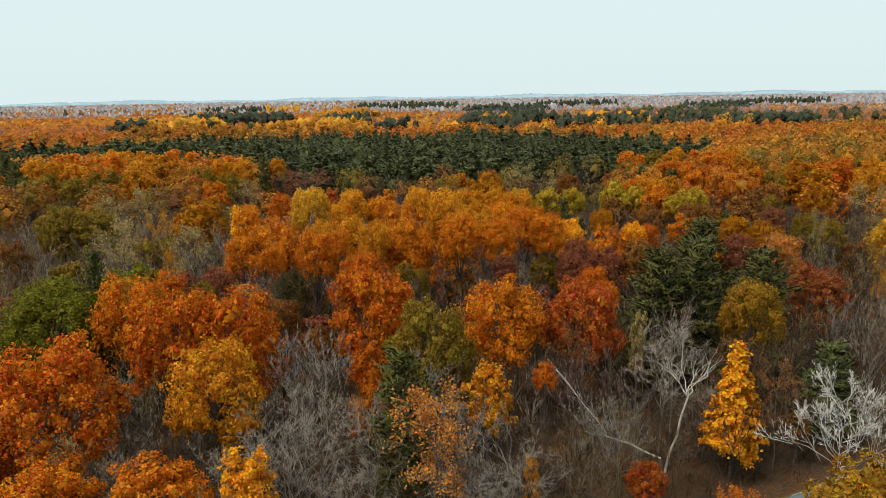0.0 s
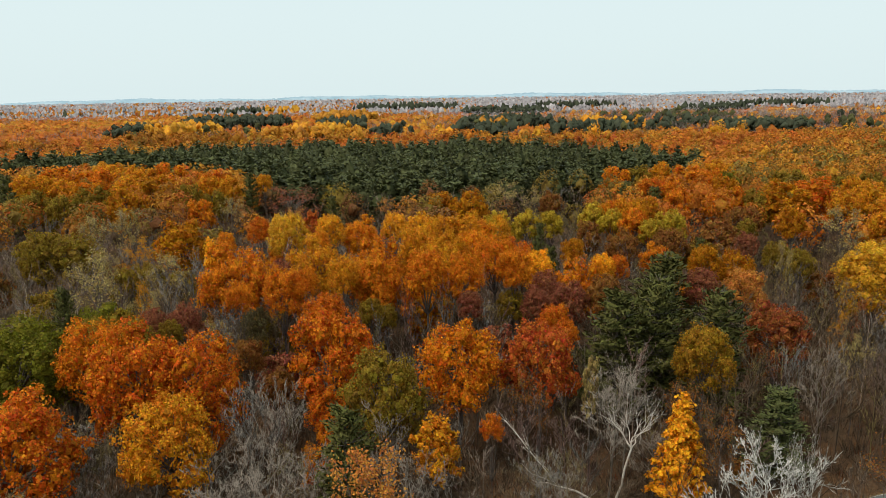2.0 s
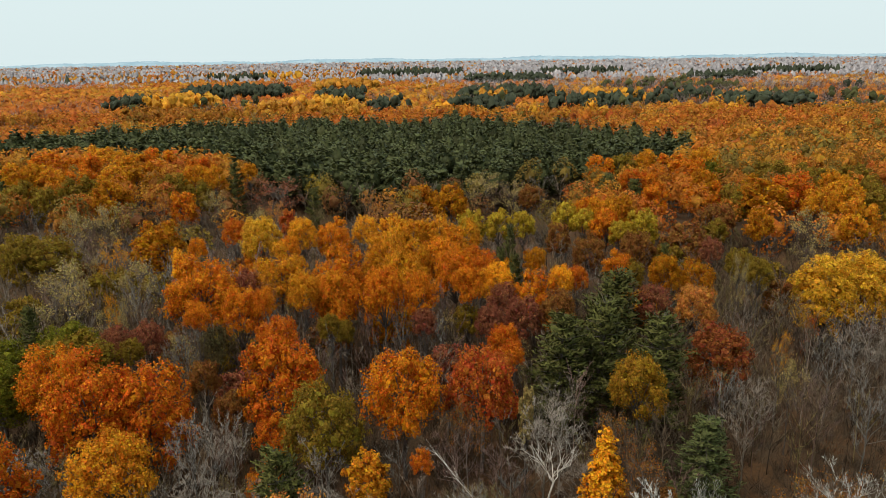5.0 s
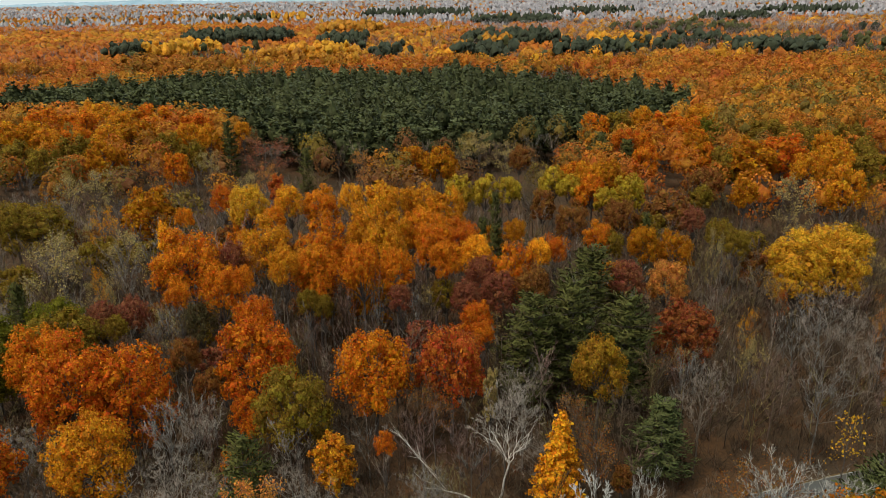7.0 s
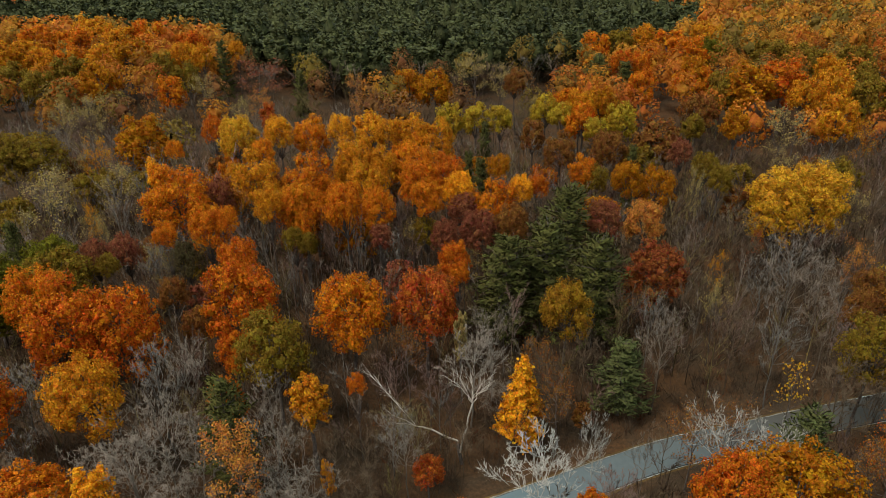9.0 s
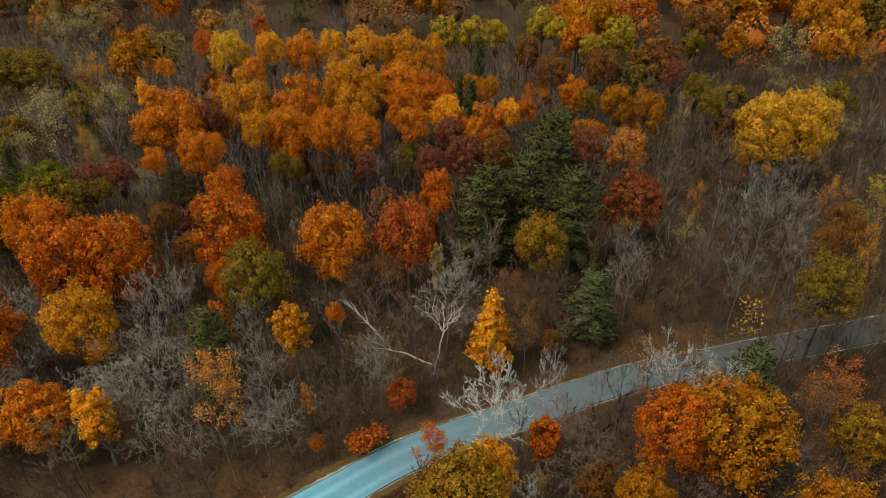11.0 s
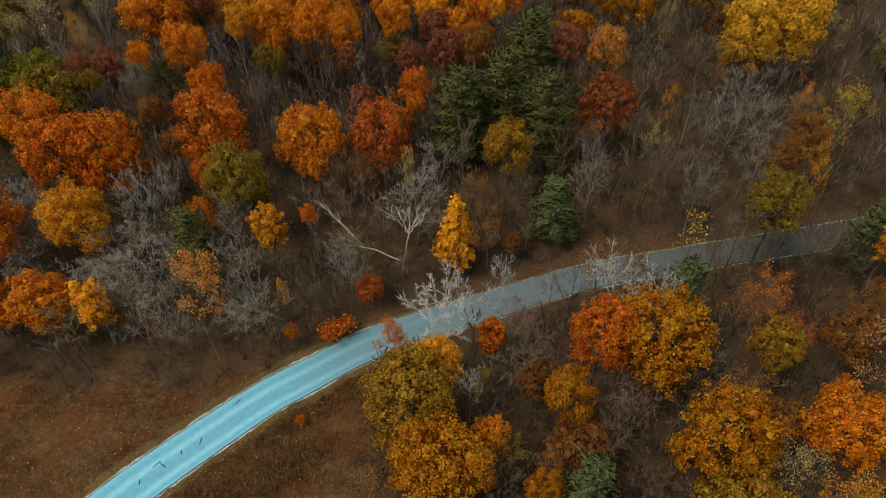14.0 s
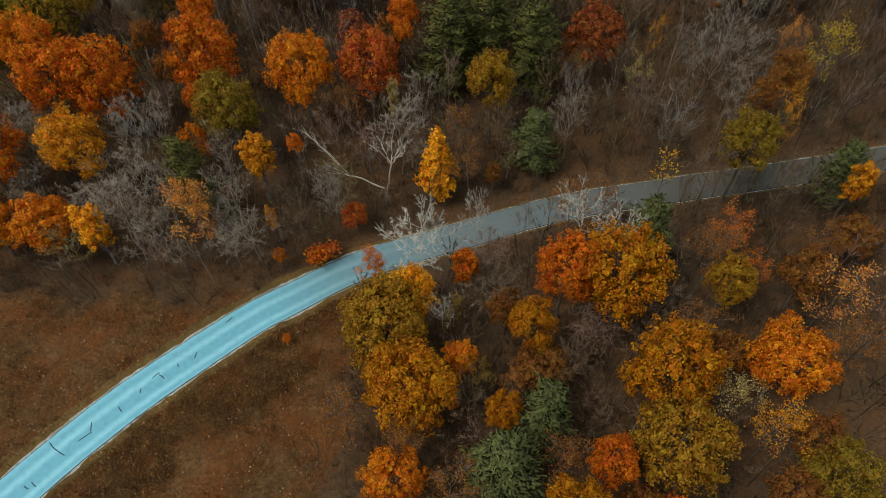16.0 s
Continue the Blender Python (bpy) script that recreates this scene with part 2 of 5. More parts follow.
WORDS = {KHAKI: "olive-gold", AMBER: "amber yellow", TANGERINE: "bright orange", DEEP: "deep green", RED: "deep red", BRICK: "brick-red", RUST: "rust-red", ORANGE: "orange", GOLD: "golden orange", YELLOW: "bright yellow", LEMON: "lemon yellow", OLIVE: "olive green", BROWN: "russet brown",
         MAROON: "maroon", PEACH: "peach-coloured", CREAM: "pale cream", GREEN: "dark green", SAGE: "yellowing green", LIME: "yellow-green", PINE: "dark green", BLUEPINE: "blue-green",
         GREY: "grey", ASH: "ash-grey", DUN: "brown-grey", WHITE: "white", LILAC: "lilac-grey", MAUVE: "mauve-brown", SLATE: "slate-grey", MOSS: "mossy grey", OCHRE: "ochre gold"}


# ---- mesh helpers ----
def mesh_from(name, verts, faces_flat, sides, mat=None):
    """A mesh from arrays: all faces have the same number of sides."""
    verts = np.asarray(verts, dtype=np.float32).reshape(-1, 3)
    flat = np.asarray(faces_flat, dtype=np.int32).ravel()
    me = bpy.data.meshes.new(name)
    me.vertices.add(len(verts))
    me.vertices.foreach_set("co", verts.ravel())
    me.loops.add(len(flat))
    me.loops.foreach_set("vertex_index", flat)
    count = len(flat) // sides
    me.polygons.add(count)
    me.polygons.foreach_set("loop_start", np.arange(0, count * sides, sides, dtype=np.int32))
    me.update(calc_edges=True)
    if mat:
        me.materials.append(mat)
    return me


def soften(me, normals):
    """Shades leaf sprays by the rounded clump that they belong to."""
    at = me.attributes.new("custom_normal", 'FLOAT_VECTOR', 'POINT')
    at.data.foreach_set("vector", np.ascontiguousarray(normals, dtype=np.float32).ravel())
    me.polygons.foreach_set("use_smooth", np.ones(len(me.polygons), dtype=bool))
    me.update()
    return me


def unit(v):
    return v / np.maximum(np.linalg.norm(v, axis=-1, keepdims=True), 1e-9)


def turned_out(v, soft):
    """Turns each loose quad over where it faces away from its soft normal."""
    q = np.asarray(v, dtype=float).reshape(-1, 4, 3).copy()
    face = np.cross(q[:, 2] - q[:, 0], q[:, 3] - q[:, 1])
    away = np.sum(face * np.asarray(soft).reshape(-1, 4, 3)[:, 0], axis=1) < 0
    q[away] = q[away][:, ::-1]
    return q.reshape(-1, 3)


def leaf_quads(rng, points, normals, size, stretch=1.0):
    """One small square leaf spray at each point, facing its normal; returns the vertices, four a leaf."""
    count = len(points)
    normals = unit(normals)
    side = unit(np.cross(normals, unit(rng.normal(size=(count, 3)))))
    up = np.cross(normals, side)
    s = (size * rng.uniform(0.6, 1.3, (count, 1))) * 0.5
    a, b = side * s, up * s * stretch
    bend = normals * s * 0.25
    v = np.stack([points - a - b * 0.6 - bend, points + a * 0.7 - b, points + a + b * 0.7 - bend, points - a * 0.6 + b], axis=1)
    return v.reshape(-1, 3)


class Wood:
    """Collects tapered limbs (tubes) and thin twigs (flat strips) into quads."""

    def __init__(self):
        self.v, self.f = [], []

    def limb(self, p, q, r0, r1, sides=5):
        d = (q - p)
        d = d / max(np.linalg.norm(d), 1e-6)
        a = np.cross(d, (0.3, 0.9, 0.2) if abs(d[1]) < 0.8 else (1, 0, 0))
        a = a / np.linalg.norm(a)
        b = np.cross(d, a)
        base = len(self.v)
        for k in range(sides):
            w = 2 * math.pi * k / sides
            o = math.cos(w) * a + math.sin(w) * b
            self.v += [p + o * r0, q + o * r1]
        for k in range(sides):
            n = (k + 1) % sides
            self.f += [base + 2 * k, base + 2 * n, base + 2 * n + 1, base + 2 * k + 1]

    def bent(self, p, q, r0, r1, rng, sides=5, wobble=0.06, steps=3):
        last, lr = p, r0
        length = np.linalg.norm(q - p)
        for i in range(1, steps + 1):
            u = i / steps
            nxt = p + (q - p) * u + (rng.normal(size=3) * wobble * length if i < steps else 0)
            nr = r0 + (r1 - r0) * u
            self.limb(last, nxt, lr, nr, sides)
            last, lr = nxt, nr

    def twig(self, p, q, w):
        d = q - p
        s = np.cross(d, (0.37, -0.21, 0.9))
        s = s / max(np.linalg.norm(s), 1e-6) * w * 0.5
        base = len(self.v)
        self.v += [p - s, p + s, q + s * 0.35, q - s * 0.35]
        self.f += [base, base + 1, base + 2, base + 3]

    def mesh(self, name, mat):
        return mesh_from(name, np.array(self.v), self.f, 4, mat)


def dome(around, rings, low=-0.6):
    """Directions of a rounded cap, ring by ring from its foot to its top, and its quads."""
    dirs = []
    for i in range(rings + 1):
        z = math.sin(math.asin(low) + (math.pi / 2 - 0.12 - math.asin(low)) * i / rings)
        s = math.sqrt(1 - z * z)
        for k in range(around):
            w = 2 * math.pi * (k + 0.5 * (i % 2)) / around
            dirs.append((s * math.cos(w), s * math.sin(w), z))
    quads = [(i * around + k, i * around + (k + 1) % around, (i + 1) * around + (k + 1) % around, (i + 1) * around + k) for i in range(rings) for k in range(around)]
    top = rings * around
    quads += [(top + k, top + k + 1, top + around - 2 - k, top + around - 1 - k) for k in range(0, around // 2 - 1)]
    return np.array(dirs), np.array(quads)


# ---- tree builders: each gives (height, radius, [(part name, mesh)]) ----
def crown_lobes(rng, r, z0, z1, lobes, clumps):
    """Bough masses that make up a rounded crown, and the places of leaf clumps on their outsides."""
    zc, hz = z0 + (z1 - z0) * 0.46, (z1 - z0) * 0.54
    i = np.arange(lobes)
    dz = -0.55 + 1.5 * (i + 0.5) / lobes
    w = i * 2.39996 + rng.uniform(-0.4, 0.4, lobes)
    flat = np.sqrt(np.maximum(0, 1 - np.clip(dz, -1, 1) ** 2))
    d = np.stack([flat * np.cos(w), flat * np.sin(w), dz], 1)
    size = rng.uniform(0.22, 0.42, lobes)
    mid = d * ((1 - size) * rng.uniform(0.74, 1.12, lobes))[:, None] * np.array([r, r, hz]) + np.array([0, 0, zc])
    rad = np.stack([size * r, size * r, size * r * 0.86], 1)
    got_p, got_n = [], []
    while sum(len(p) for p in got_p) < clumps:
        pick = rng.choice(lobes, clumps, p=size ** 2 / np.sum(size ** 2))
        u = unit(rng.normal(size=(clumps, 3)) + 0.5 * d[pick] + np.array([0, 0, 0.25]))
        p = mid[pick] + u * rad[pick] * rng.uniform(0.80, 1.16, (clumps, 1))
        gap = np.linalg.norm((p[:, None, :] - mid[None]) / rad[None], axis=2)
        keep = np.min(gap, axis=1) > 0.80
        got_p.append(p[keep])
        got_n.append(unit(u + 0.55 * d[pick])[keep])
    return mid, rad, d, np.vstack(got_p)[:clumps], np.vstack(got_n)[:clumps]


def broadleaf(seed, h=22.0, r=6.0, base=0.40, lobes=20, clumps=260, clump_r=0.52, leaves=7000, leaf=0.232):
    rng = np.random.default_rng(seed)
    mid, rad, d, c, out = crown_lobes(rng, r, h * base, h, lobes, clumps)
    cr = clump_r * rng.uniform(0.6, 1.5, clumps)
    pick = rng.choice(clumps, leaves, p=cr ** 2 / np.sum(cr ** 2))
    u = unit(rng.normal(size=(leaves, 3)) + 0.7 * out[pick])
    p = c[pick] + u * (cr[pick] * rng.uniform(0.45, 1.2, leaves))[:, None]
    loose = leaves // 5
    k = rng.choice(lobes, loose, p=rad[:, 0] ** 2 / np.sum(rad[:, 0] ** 2))
    u[:loose] = unit(rng.normal(size=(loose, 3)) + 0.5 * d[k] + np.array([0, 0, 0.3]))
    p[:loose] = mid[k] + u[:loose] * rad[k] * rng.uniform(0.78, 1.02, (loose, 1))
    nrm = unit(u + 0.6 * out[pick] + np.array([0, 0, 0.35])) + rng.normal(size=u.shape) * 0.55
    v = leaf_quads(rng, p, nrm, leaf)
    shade = np.repeat(unit(0.85 * u + 0.40 * out[pick] + 0.75 * unit(nrm)), 4, axis=0)
    v = turned_out(v, shade)
    faces = np.arange(len(v)).reshape(-1, 4)
    # larger shaded sprays inside each bough mass
    inner = leaves // 6
    k = rng.integers(0, lobes, inner)
    w = unit(rng.normal(size=(inner, 3)) + 0.4 * d[k])
    iv = leaf_quads(rng, mid[k] + w * rad[k] * rng.uniform(0.35, 0.80, (inner, 1)), w + rng.normal(size=(inner, 3)) * 0.4, leaf * 2.7)
    ws = np.repeat(w, 4, axis=0)
    faces = np.vstack([faces, np.arange(len(iv)).reshape(-1, 4) + len(v)])
    v, shade = np.vstack([v, turned_out(iv, ws)]), np.vstack([shade, ws])
    v[:, 2] *= h / max(v[:, 2].max(), 1)
    crown = soften(mesh_from("crown", v, faces, 4, LEAF), shade)
    wood = Wood()
    fork = np.array([rng.uniform(-0.4, 0.4), rng.uniform(-0.4, 0.4), h * (base + 0.12)])
    wood.bent(np.array([0, 0, -0.3]), fork, 0.34, 0.24, rng, 7, 0.012, 3)
    for k in range(lobes):
        way = fork + (mid[k] - fork) * 0.5 + np.array([0, 0, 0.5])
        wood.limb(fork, way, 0.16, 0.09, 4)
        wood.limb(way, mid[k], 0.09, 0.03, 3)
    return h, r, [("trunk", wood.mesh("trunk", BARK)), ("crown", crown)]


def branching(rng, wood, twigs, h, r, base, levels, trunk_r, first=8, twig_w=0.05, up=0.75, tips=None, fine=0.2):
    """A forking bare crown: limbs go into wood, fine twigs into twigs."""
    top = np.array([rng.uniform(-0.5, 0.5), rng.uniform(-0.5, 0.5), h * 0.86])
    foot = np.array([0.0, 0.0, -0.3])
    wood.bent(foot, top, trunk_r, trunk_r * 0.25, rng, 6, 0.012, 4)
    stack = []
    for k in range(first):
        u = base + (0.86 - base) * (k + rng.uniform(0, 0.8)) / first
        start = foot + (top - foot) * u / 0.86
        w = k * 2.4 + rng.uniform(-0.4, 0.4)
        out = r * (0.95 - 0.55 * (u - base) / (1 - base)) * rng.uniform(0.7, 1.1)
        rise = out * up * rng.uniform(0.7, 1.4) + 0.8
        end = start + np.array([math.cos(w) * out, math.sin(w) * out, rise])
        end[2] = min(end[2], h)
        wood.bent(start, end, trunk_r * 0.42, trunk_r * 0.13, rng, 4, 0.07, 3)
        stack.append((start, end, 1))
    while stack:
        a, b, lev = stack.pop()
        length = np.linalg.norm(b - a)
        for k in range(5 if lev < levels else 6):
            u = rng.uniform(0.3, 1.0)
            s = a + (b - a) * u
            d = (b - a) / max(length, 1e-6) + rng.normal(size=3) * 0.55 + np.array([0, 0, 0.35])
            d = d / np.linalg.norm(d)
            e = s + d * length * rng.uniform(0.32, 0.55)
            if lev < levels:
                if lev == 1:
                    wood.limb(s, e, trunk_r * fine * 0.8, trunk_r * fine * 0.4, 3)
                else:
                    twigs.twig(s, e, trunk_r * fine * 1.3)
                stack.append((s, e, lev + 1))
            else:
                twigs.twig(s, e, twig_w)
                if tips is not None:
                    tips.append(e)


def bare(seed, h=17.0, r=4.5, base=0.30, trunk_r=0.14, first=12, twig_w=0.048, up=0.9, levels=3, fine=0.2):
    rng = np.random.default_rng(seed)
    wood, twigs = Wood(), Wood()
    branching(rng, wood, twigs, h, r, base, levels, trunk_r, first, twig_w, up, None, fine)
    v = np.array(twigs.v)
    soft = np.repeat(unit(v[::4] - np.array([0, 0, h * 0.5]) + rng.normal(size=v[::4].shape) * 1.2 + np.array([0, 0, 1.5])), 4, axis=0)
    haze = soften(mesh_from("bare_crown", turned_out(v, soft), np.arange(len(v)), 4, TWIG), soft)
    return h, r, [("trunk", wood.mesh("trunk", TWIG)), ("bare_crown", haze)]


def sparse(seed, h=18.0, r=4.0, base=0.3, leaves=1500, leaf=0.21, up=0.9):
    """A half-bare tree: branches with thin leaf at their tips."""
    rng = np.random.default_rng(seed)
    wood, twigs, tips = Wood(), Wood(), []
    branching(rng, wood, twigs, h, r, base, 2, 0.16, 10, 0.05, up, tips)
    tips = np.array(tips)
    p = tips[rng.integers(0, len(tips), leaves)] + rng.normal(size=(leaves, 3)) * 0.38
    v = leaf_quads(rng, p, rng.normal(size=(leaves, 3)) + np.array([0, 0, 0.6]), leaf)
    crown = mesh_from("crown", v, np.arange(len(v)), 4, LEAF)
    return h, r, [("trunk", wood.mesh("trunk", BARK)), ("bare_crown", twigs.mesh("bare_crown", TWIG)), ("crown", crown)]


def larch(seed, h=18.0, r=3.2, leaves=8500):
    """A golden cone of uneven drooping boughs, ragged at its sides and foot."""
    rng = np.random.default_rng(seed)
    boughs = 130
    u = (np.arange(boughs) + rng.uniform(0, 1, boughs)) / boughs
    u = u ** 0.8
    w = np.arange(boughs) * 2.39996 + rng.uniform(-0.5, 0.5, boughs)
    reach = r * (0.06 + 0.94 * np.minimum(1.0, u * 1.25)) * rng.uniform(0.70, 1.10, boughs) * np.where(u > 0.92, 0.8, 1.0)
    root = np.stack([np.zeros(boughs), np.zeros(boughs), h * (1 - 0.78 * u)], 1)
    flat = np.stack([np.cos(w), np.sin(w), np.zeros(boughs)], 1)
    pick = rng.choice(boughs, leaves, p=(reach + 0.25) / np.sum(reach + 0.25))
    s = rng.uniform(0.15, 1.0, leaves) ** 0.6
    p = root[pick] + flat[pick] * (reach[pick] * s)[:, None] + rng.normal(size=(leaves, 3)) * np.array([0.24, 0.24, 0.2])
    p[:, 2] -= 0.30 * reach[pick] * s ** 2
    nrm = flat[pick] + np.array([0, 0, 0.7]) + rng.normal(size=(leaves, 3)) * 0.55
    v = leaf_quads(rng, p, nrm, 0.30)
    v[:, 2] = np.minimum(v[:, 2], h)
    shade = np.repeat(unit(flat[pick] + np.array([0, 0, 0.6]) + rng.normal(size=(leaves, 3)) * 0.3), 4, axis=0)
    crown = soften(mesh_from("crown", turned_out(v, shade), np.arange(len(v)), 4, LEAF), shade)
    wood = Wood()
    wood.bent(np.array([0, 0, -0.3]), np.array([0, 0, h * 0.97]), 0.24, 0.03, rng, 6, 0.006, 4)
    for k in range(0, boughs, 3):
        wood.limb(root[k], root[k] + flat[k] * reach[k] * 0.8 - np.array([0, 0, 0.2 * reach[k]]), 0.05, 0.015, 3)
    return h, r, [("trunk", wood.mesh("trunk", BARK)), ("crown", crown)]


def pine(seed, h=22.0, r=4.8, base=0.16, sprays=5600):
    """A white pine: uneven tiers of level boughs, each a feathery plume of needle sprays that turns up at its end."""
    rng = np.random.default_rng(seed)
    wood = Wood()
    wood.bent(np.array([0, 0, -0.3]), np.array([0.2, 0.1, h * 0.97]), 0.30, 0.05, rng, 6, 0.008, 4)
    tufts, dirs, sizes = [], [], []
    tiers = 12
    for t in range(tiers):
        u = t / (tiers - 1)
        z = h * (base + (0.93 - base) * u)
        reach = r * (1 - 0.74 * u ** 1.8) * rng.uniform(0.78, 1.15)
        boughs = 7 if u < 0.75 else 5
        for k in range(boughs):
            w = 2 * math.pi * (k + 0.37 * t) / boughs + rng.uniform(-0.4, 0.4)
            out = reach * rng.uniform(0.5, 1.22)
            root = np.array([0.15 * u, 0.1 * u, z + rng.uniform(-0.5, 0.5)])
            flat = np.array([math.cos(w), math.sin(w), 0])
            end = root + flat * out + np.array([0, 0, out * rng.uniform(-0.05, 0.22) + 1.0 * u])
            wood.limb(root, end, 0.07, 0.02, 3)
            across = np.array([-flat[1], flat[0], 0])
            for s in np.linspace(0.3, 1.0, 6):
                spread = 0.30 * out * (1.1 - s) + 0.2
                tufts.append(root + (end - root) * s + across * rng.uniform(-1, 1) * spread + np.array([0, 0, 0.5 * s * s]))
                dirs.append(flat * 0.9 + across * rng.uniform(-0.6, 0.6) + np.array([0, 0, 0.35 + 0.5 * u]))
                sizes.append(0.62 - 0.22 * s)
    for k in range(6):
        tufts.append(np.array([0.2, 0.1, h * (0.90 + 0.016 * k)]))
        dirs.append(np.array([rng.uniform(-0.4, 0.4), rng.uniform(-0.4, 0.4), 1.0]))
        sizes.append(0.42 - 0.05 * k)
    tufts, dirs, sizes = np.array(tufts), unit(np.array(dirs)), np.array(sizes)
    pick = rng.integers(0, len(tufts), sprays)
    p = tufts[pick] + rng.normal(size=(sprays, 3)) * sizes[pick][:, None] * np.array([1, 1, 0.36])
    along = unit(dirs[pick] + rng.normal(size=(sprays, 3)) * 0.42)
    side = unit(np.cross(along, rng.normal(size=(sprays, 3))))
    a = along * rng.uniform(0.22, 0.46, (sprays, 1))
    b = side * rng.uniform(0.07, 0.13, (sprays, 1))
    v = np.stack([p - a - b * 0.5, p - a + b * 0.5, p + a + b, p + a - b], axis=1).reshape(-1, 3)
    v[:, 2] *= h / v[:, 2].max()
    shade = unit(dirs[pick] + (p - tufts[pick]) * 0.9 + np.array([0, 0, 0.45]))
    shade = np.repeat(shade, 4, axis=0)
    crown = soften(mesh_from("crown", turned_out(v, shade), np.arange(len(v)), 4, NEEDLE), shade)
    return h, r, [("trunk", wood.mesh("trunk", BARK)), ("crown", crown)]


def shrub(seed, h=2.6, r=1.4, leaves=420):
    rng = np.random.default_rng(seed)
    wood = Wood()
    tips = []
    for k in range(14):
        w = k * 2.4
        e = np.array([math.cos(w) * r * rng.uniform(0.3, 0.8), math.sin(w) * r * rng.uniform(0.3, 0.8), h * rng.uniform(0.55, 0.95)])
        wood.limb(np.array([0, 0, -0.1]), e, 0.035, 0.01, 3)
        tips.append(e)
    tips = np.array(tips)
    p = tips[rng.integers(0, len(tips), leaves)] + rng.normal(size=(leaves, 3)) * 0.32
    p[:, 2] = np.clip(p[:, 2], 0.15, h)
    v = leaf_quads(rng, p, rng.normal(size=(leaves, 3)) + np.array([0, 0, 0.7]), 0.26)
    return h, r, [("stems", wood.mesh("stems", BARK)), ("foliage", mesh_from("foliage", v, np.arange(len(v)), 4, LEAF))]


BUILDERS = {
    "oak": ("oak_tree", [lambda: broadleaf(11), lambda: broadleaf(12, lobes=17, clumps=230, clump_r=0.58), lambda: broadleaf(13, lobes=23, clumps=280, clump_r=0.5), lambda: broadleaf(14, base=0.34, lobes=22)]),
    "maple": ("maple_tree", [lambda: broadleaf(21, lobes=25, clumps=290, clump_r=0.48), lambda: broadleaf(22, lobes=23, clumps=280, base=0.36), lambda: broadleaf(23, lobes=27, clumps=300, clump_r=0.48)]),
    "field": ("field_tree", [lambda: broadleaf(25, 22, 6.0, 0.10, 34, 400, 0.5, 9600, 0.235), lambda: broadleaf(26, 22, 6.0, 0.14, 31, 380, 0.52, 9400, 0.235)]),
    "poplar": ("slender_tree", [lambda: broadleaf(31, 18, 2.6, 0.25, 30, 170, 0.36, 2600, 0.24), lambda: broadleaf(32, 18, 2.6, 0.3, 27, 150, 0.38, 2400, 0.24)]),
    "column": ("slender_tree", [lambda: broadleaf(33, 18, 2.6, 0.06, 36, 210, 0.36, 3600, 0.22)]),
    "wood": ("woodland_tree", [lambda: broadleaf(41, 20, 5.2, 0.42, 16, 150, 0.6, 2500, 0.38), lambda: broadleaf(42, 20, 5.2, 0.42, 18, 160, 0.58, 2500, 0.38), lambda: broadleaf(43, 20, 5.2, 0.38, 20, 170, 0.56, 2500, 0.38), lambda: broadleaf(44, 20, 5.2, 0.38, 15, 140, 0.62, 2500, 0.38)]),
    "tufted": ("fine_twigged_tree", [lambda: sparse(55, 20, 3.8, 0.35, 3400, 0.22, 1.2)]),
    "sparse": ("thin_leaved_tree", [lambda: sparse(51), lambda: sparse(52), lambda: sparse(53, up=1.3)]),
    "last": ("thin_leaved_tree", [lambda: sparse(57, 18, 2.4, 0.45, 230, 0.30)]),
    "larch": ("larch_tree", [lambda: larch(61)]),
    "pine": ("pine_tree", [lambda: pine(71), lambda: pine(72), lambda: pine(73, base=0.12)]),
    "bare": ("bare_tree", [lambda: bare(81), lambda: bare(82, up=1.3), lambda: bare(83, first=11), lambda: bare(84, up=1.6, r=3.4)]),
    "pale": ("white_barked_tree", [lambda: bare(91, 20, 5.0, 0.52, 0.095, 16, 0.05, 0.42, 3, 0.34), lambda: bare(92, 20, 5.0, 0.48, 0.095, 15, 0.05, 0.5, 3, 0.34)]),
    "shrub": ("shrub", [lambda: shrub(95), lambda: shrub(96)]),
}
PROTO, SPOTS = {}, []
pick_rng = random.Random(7)


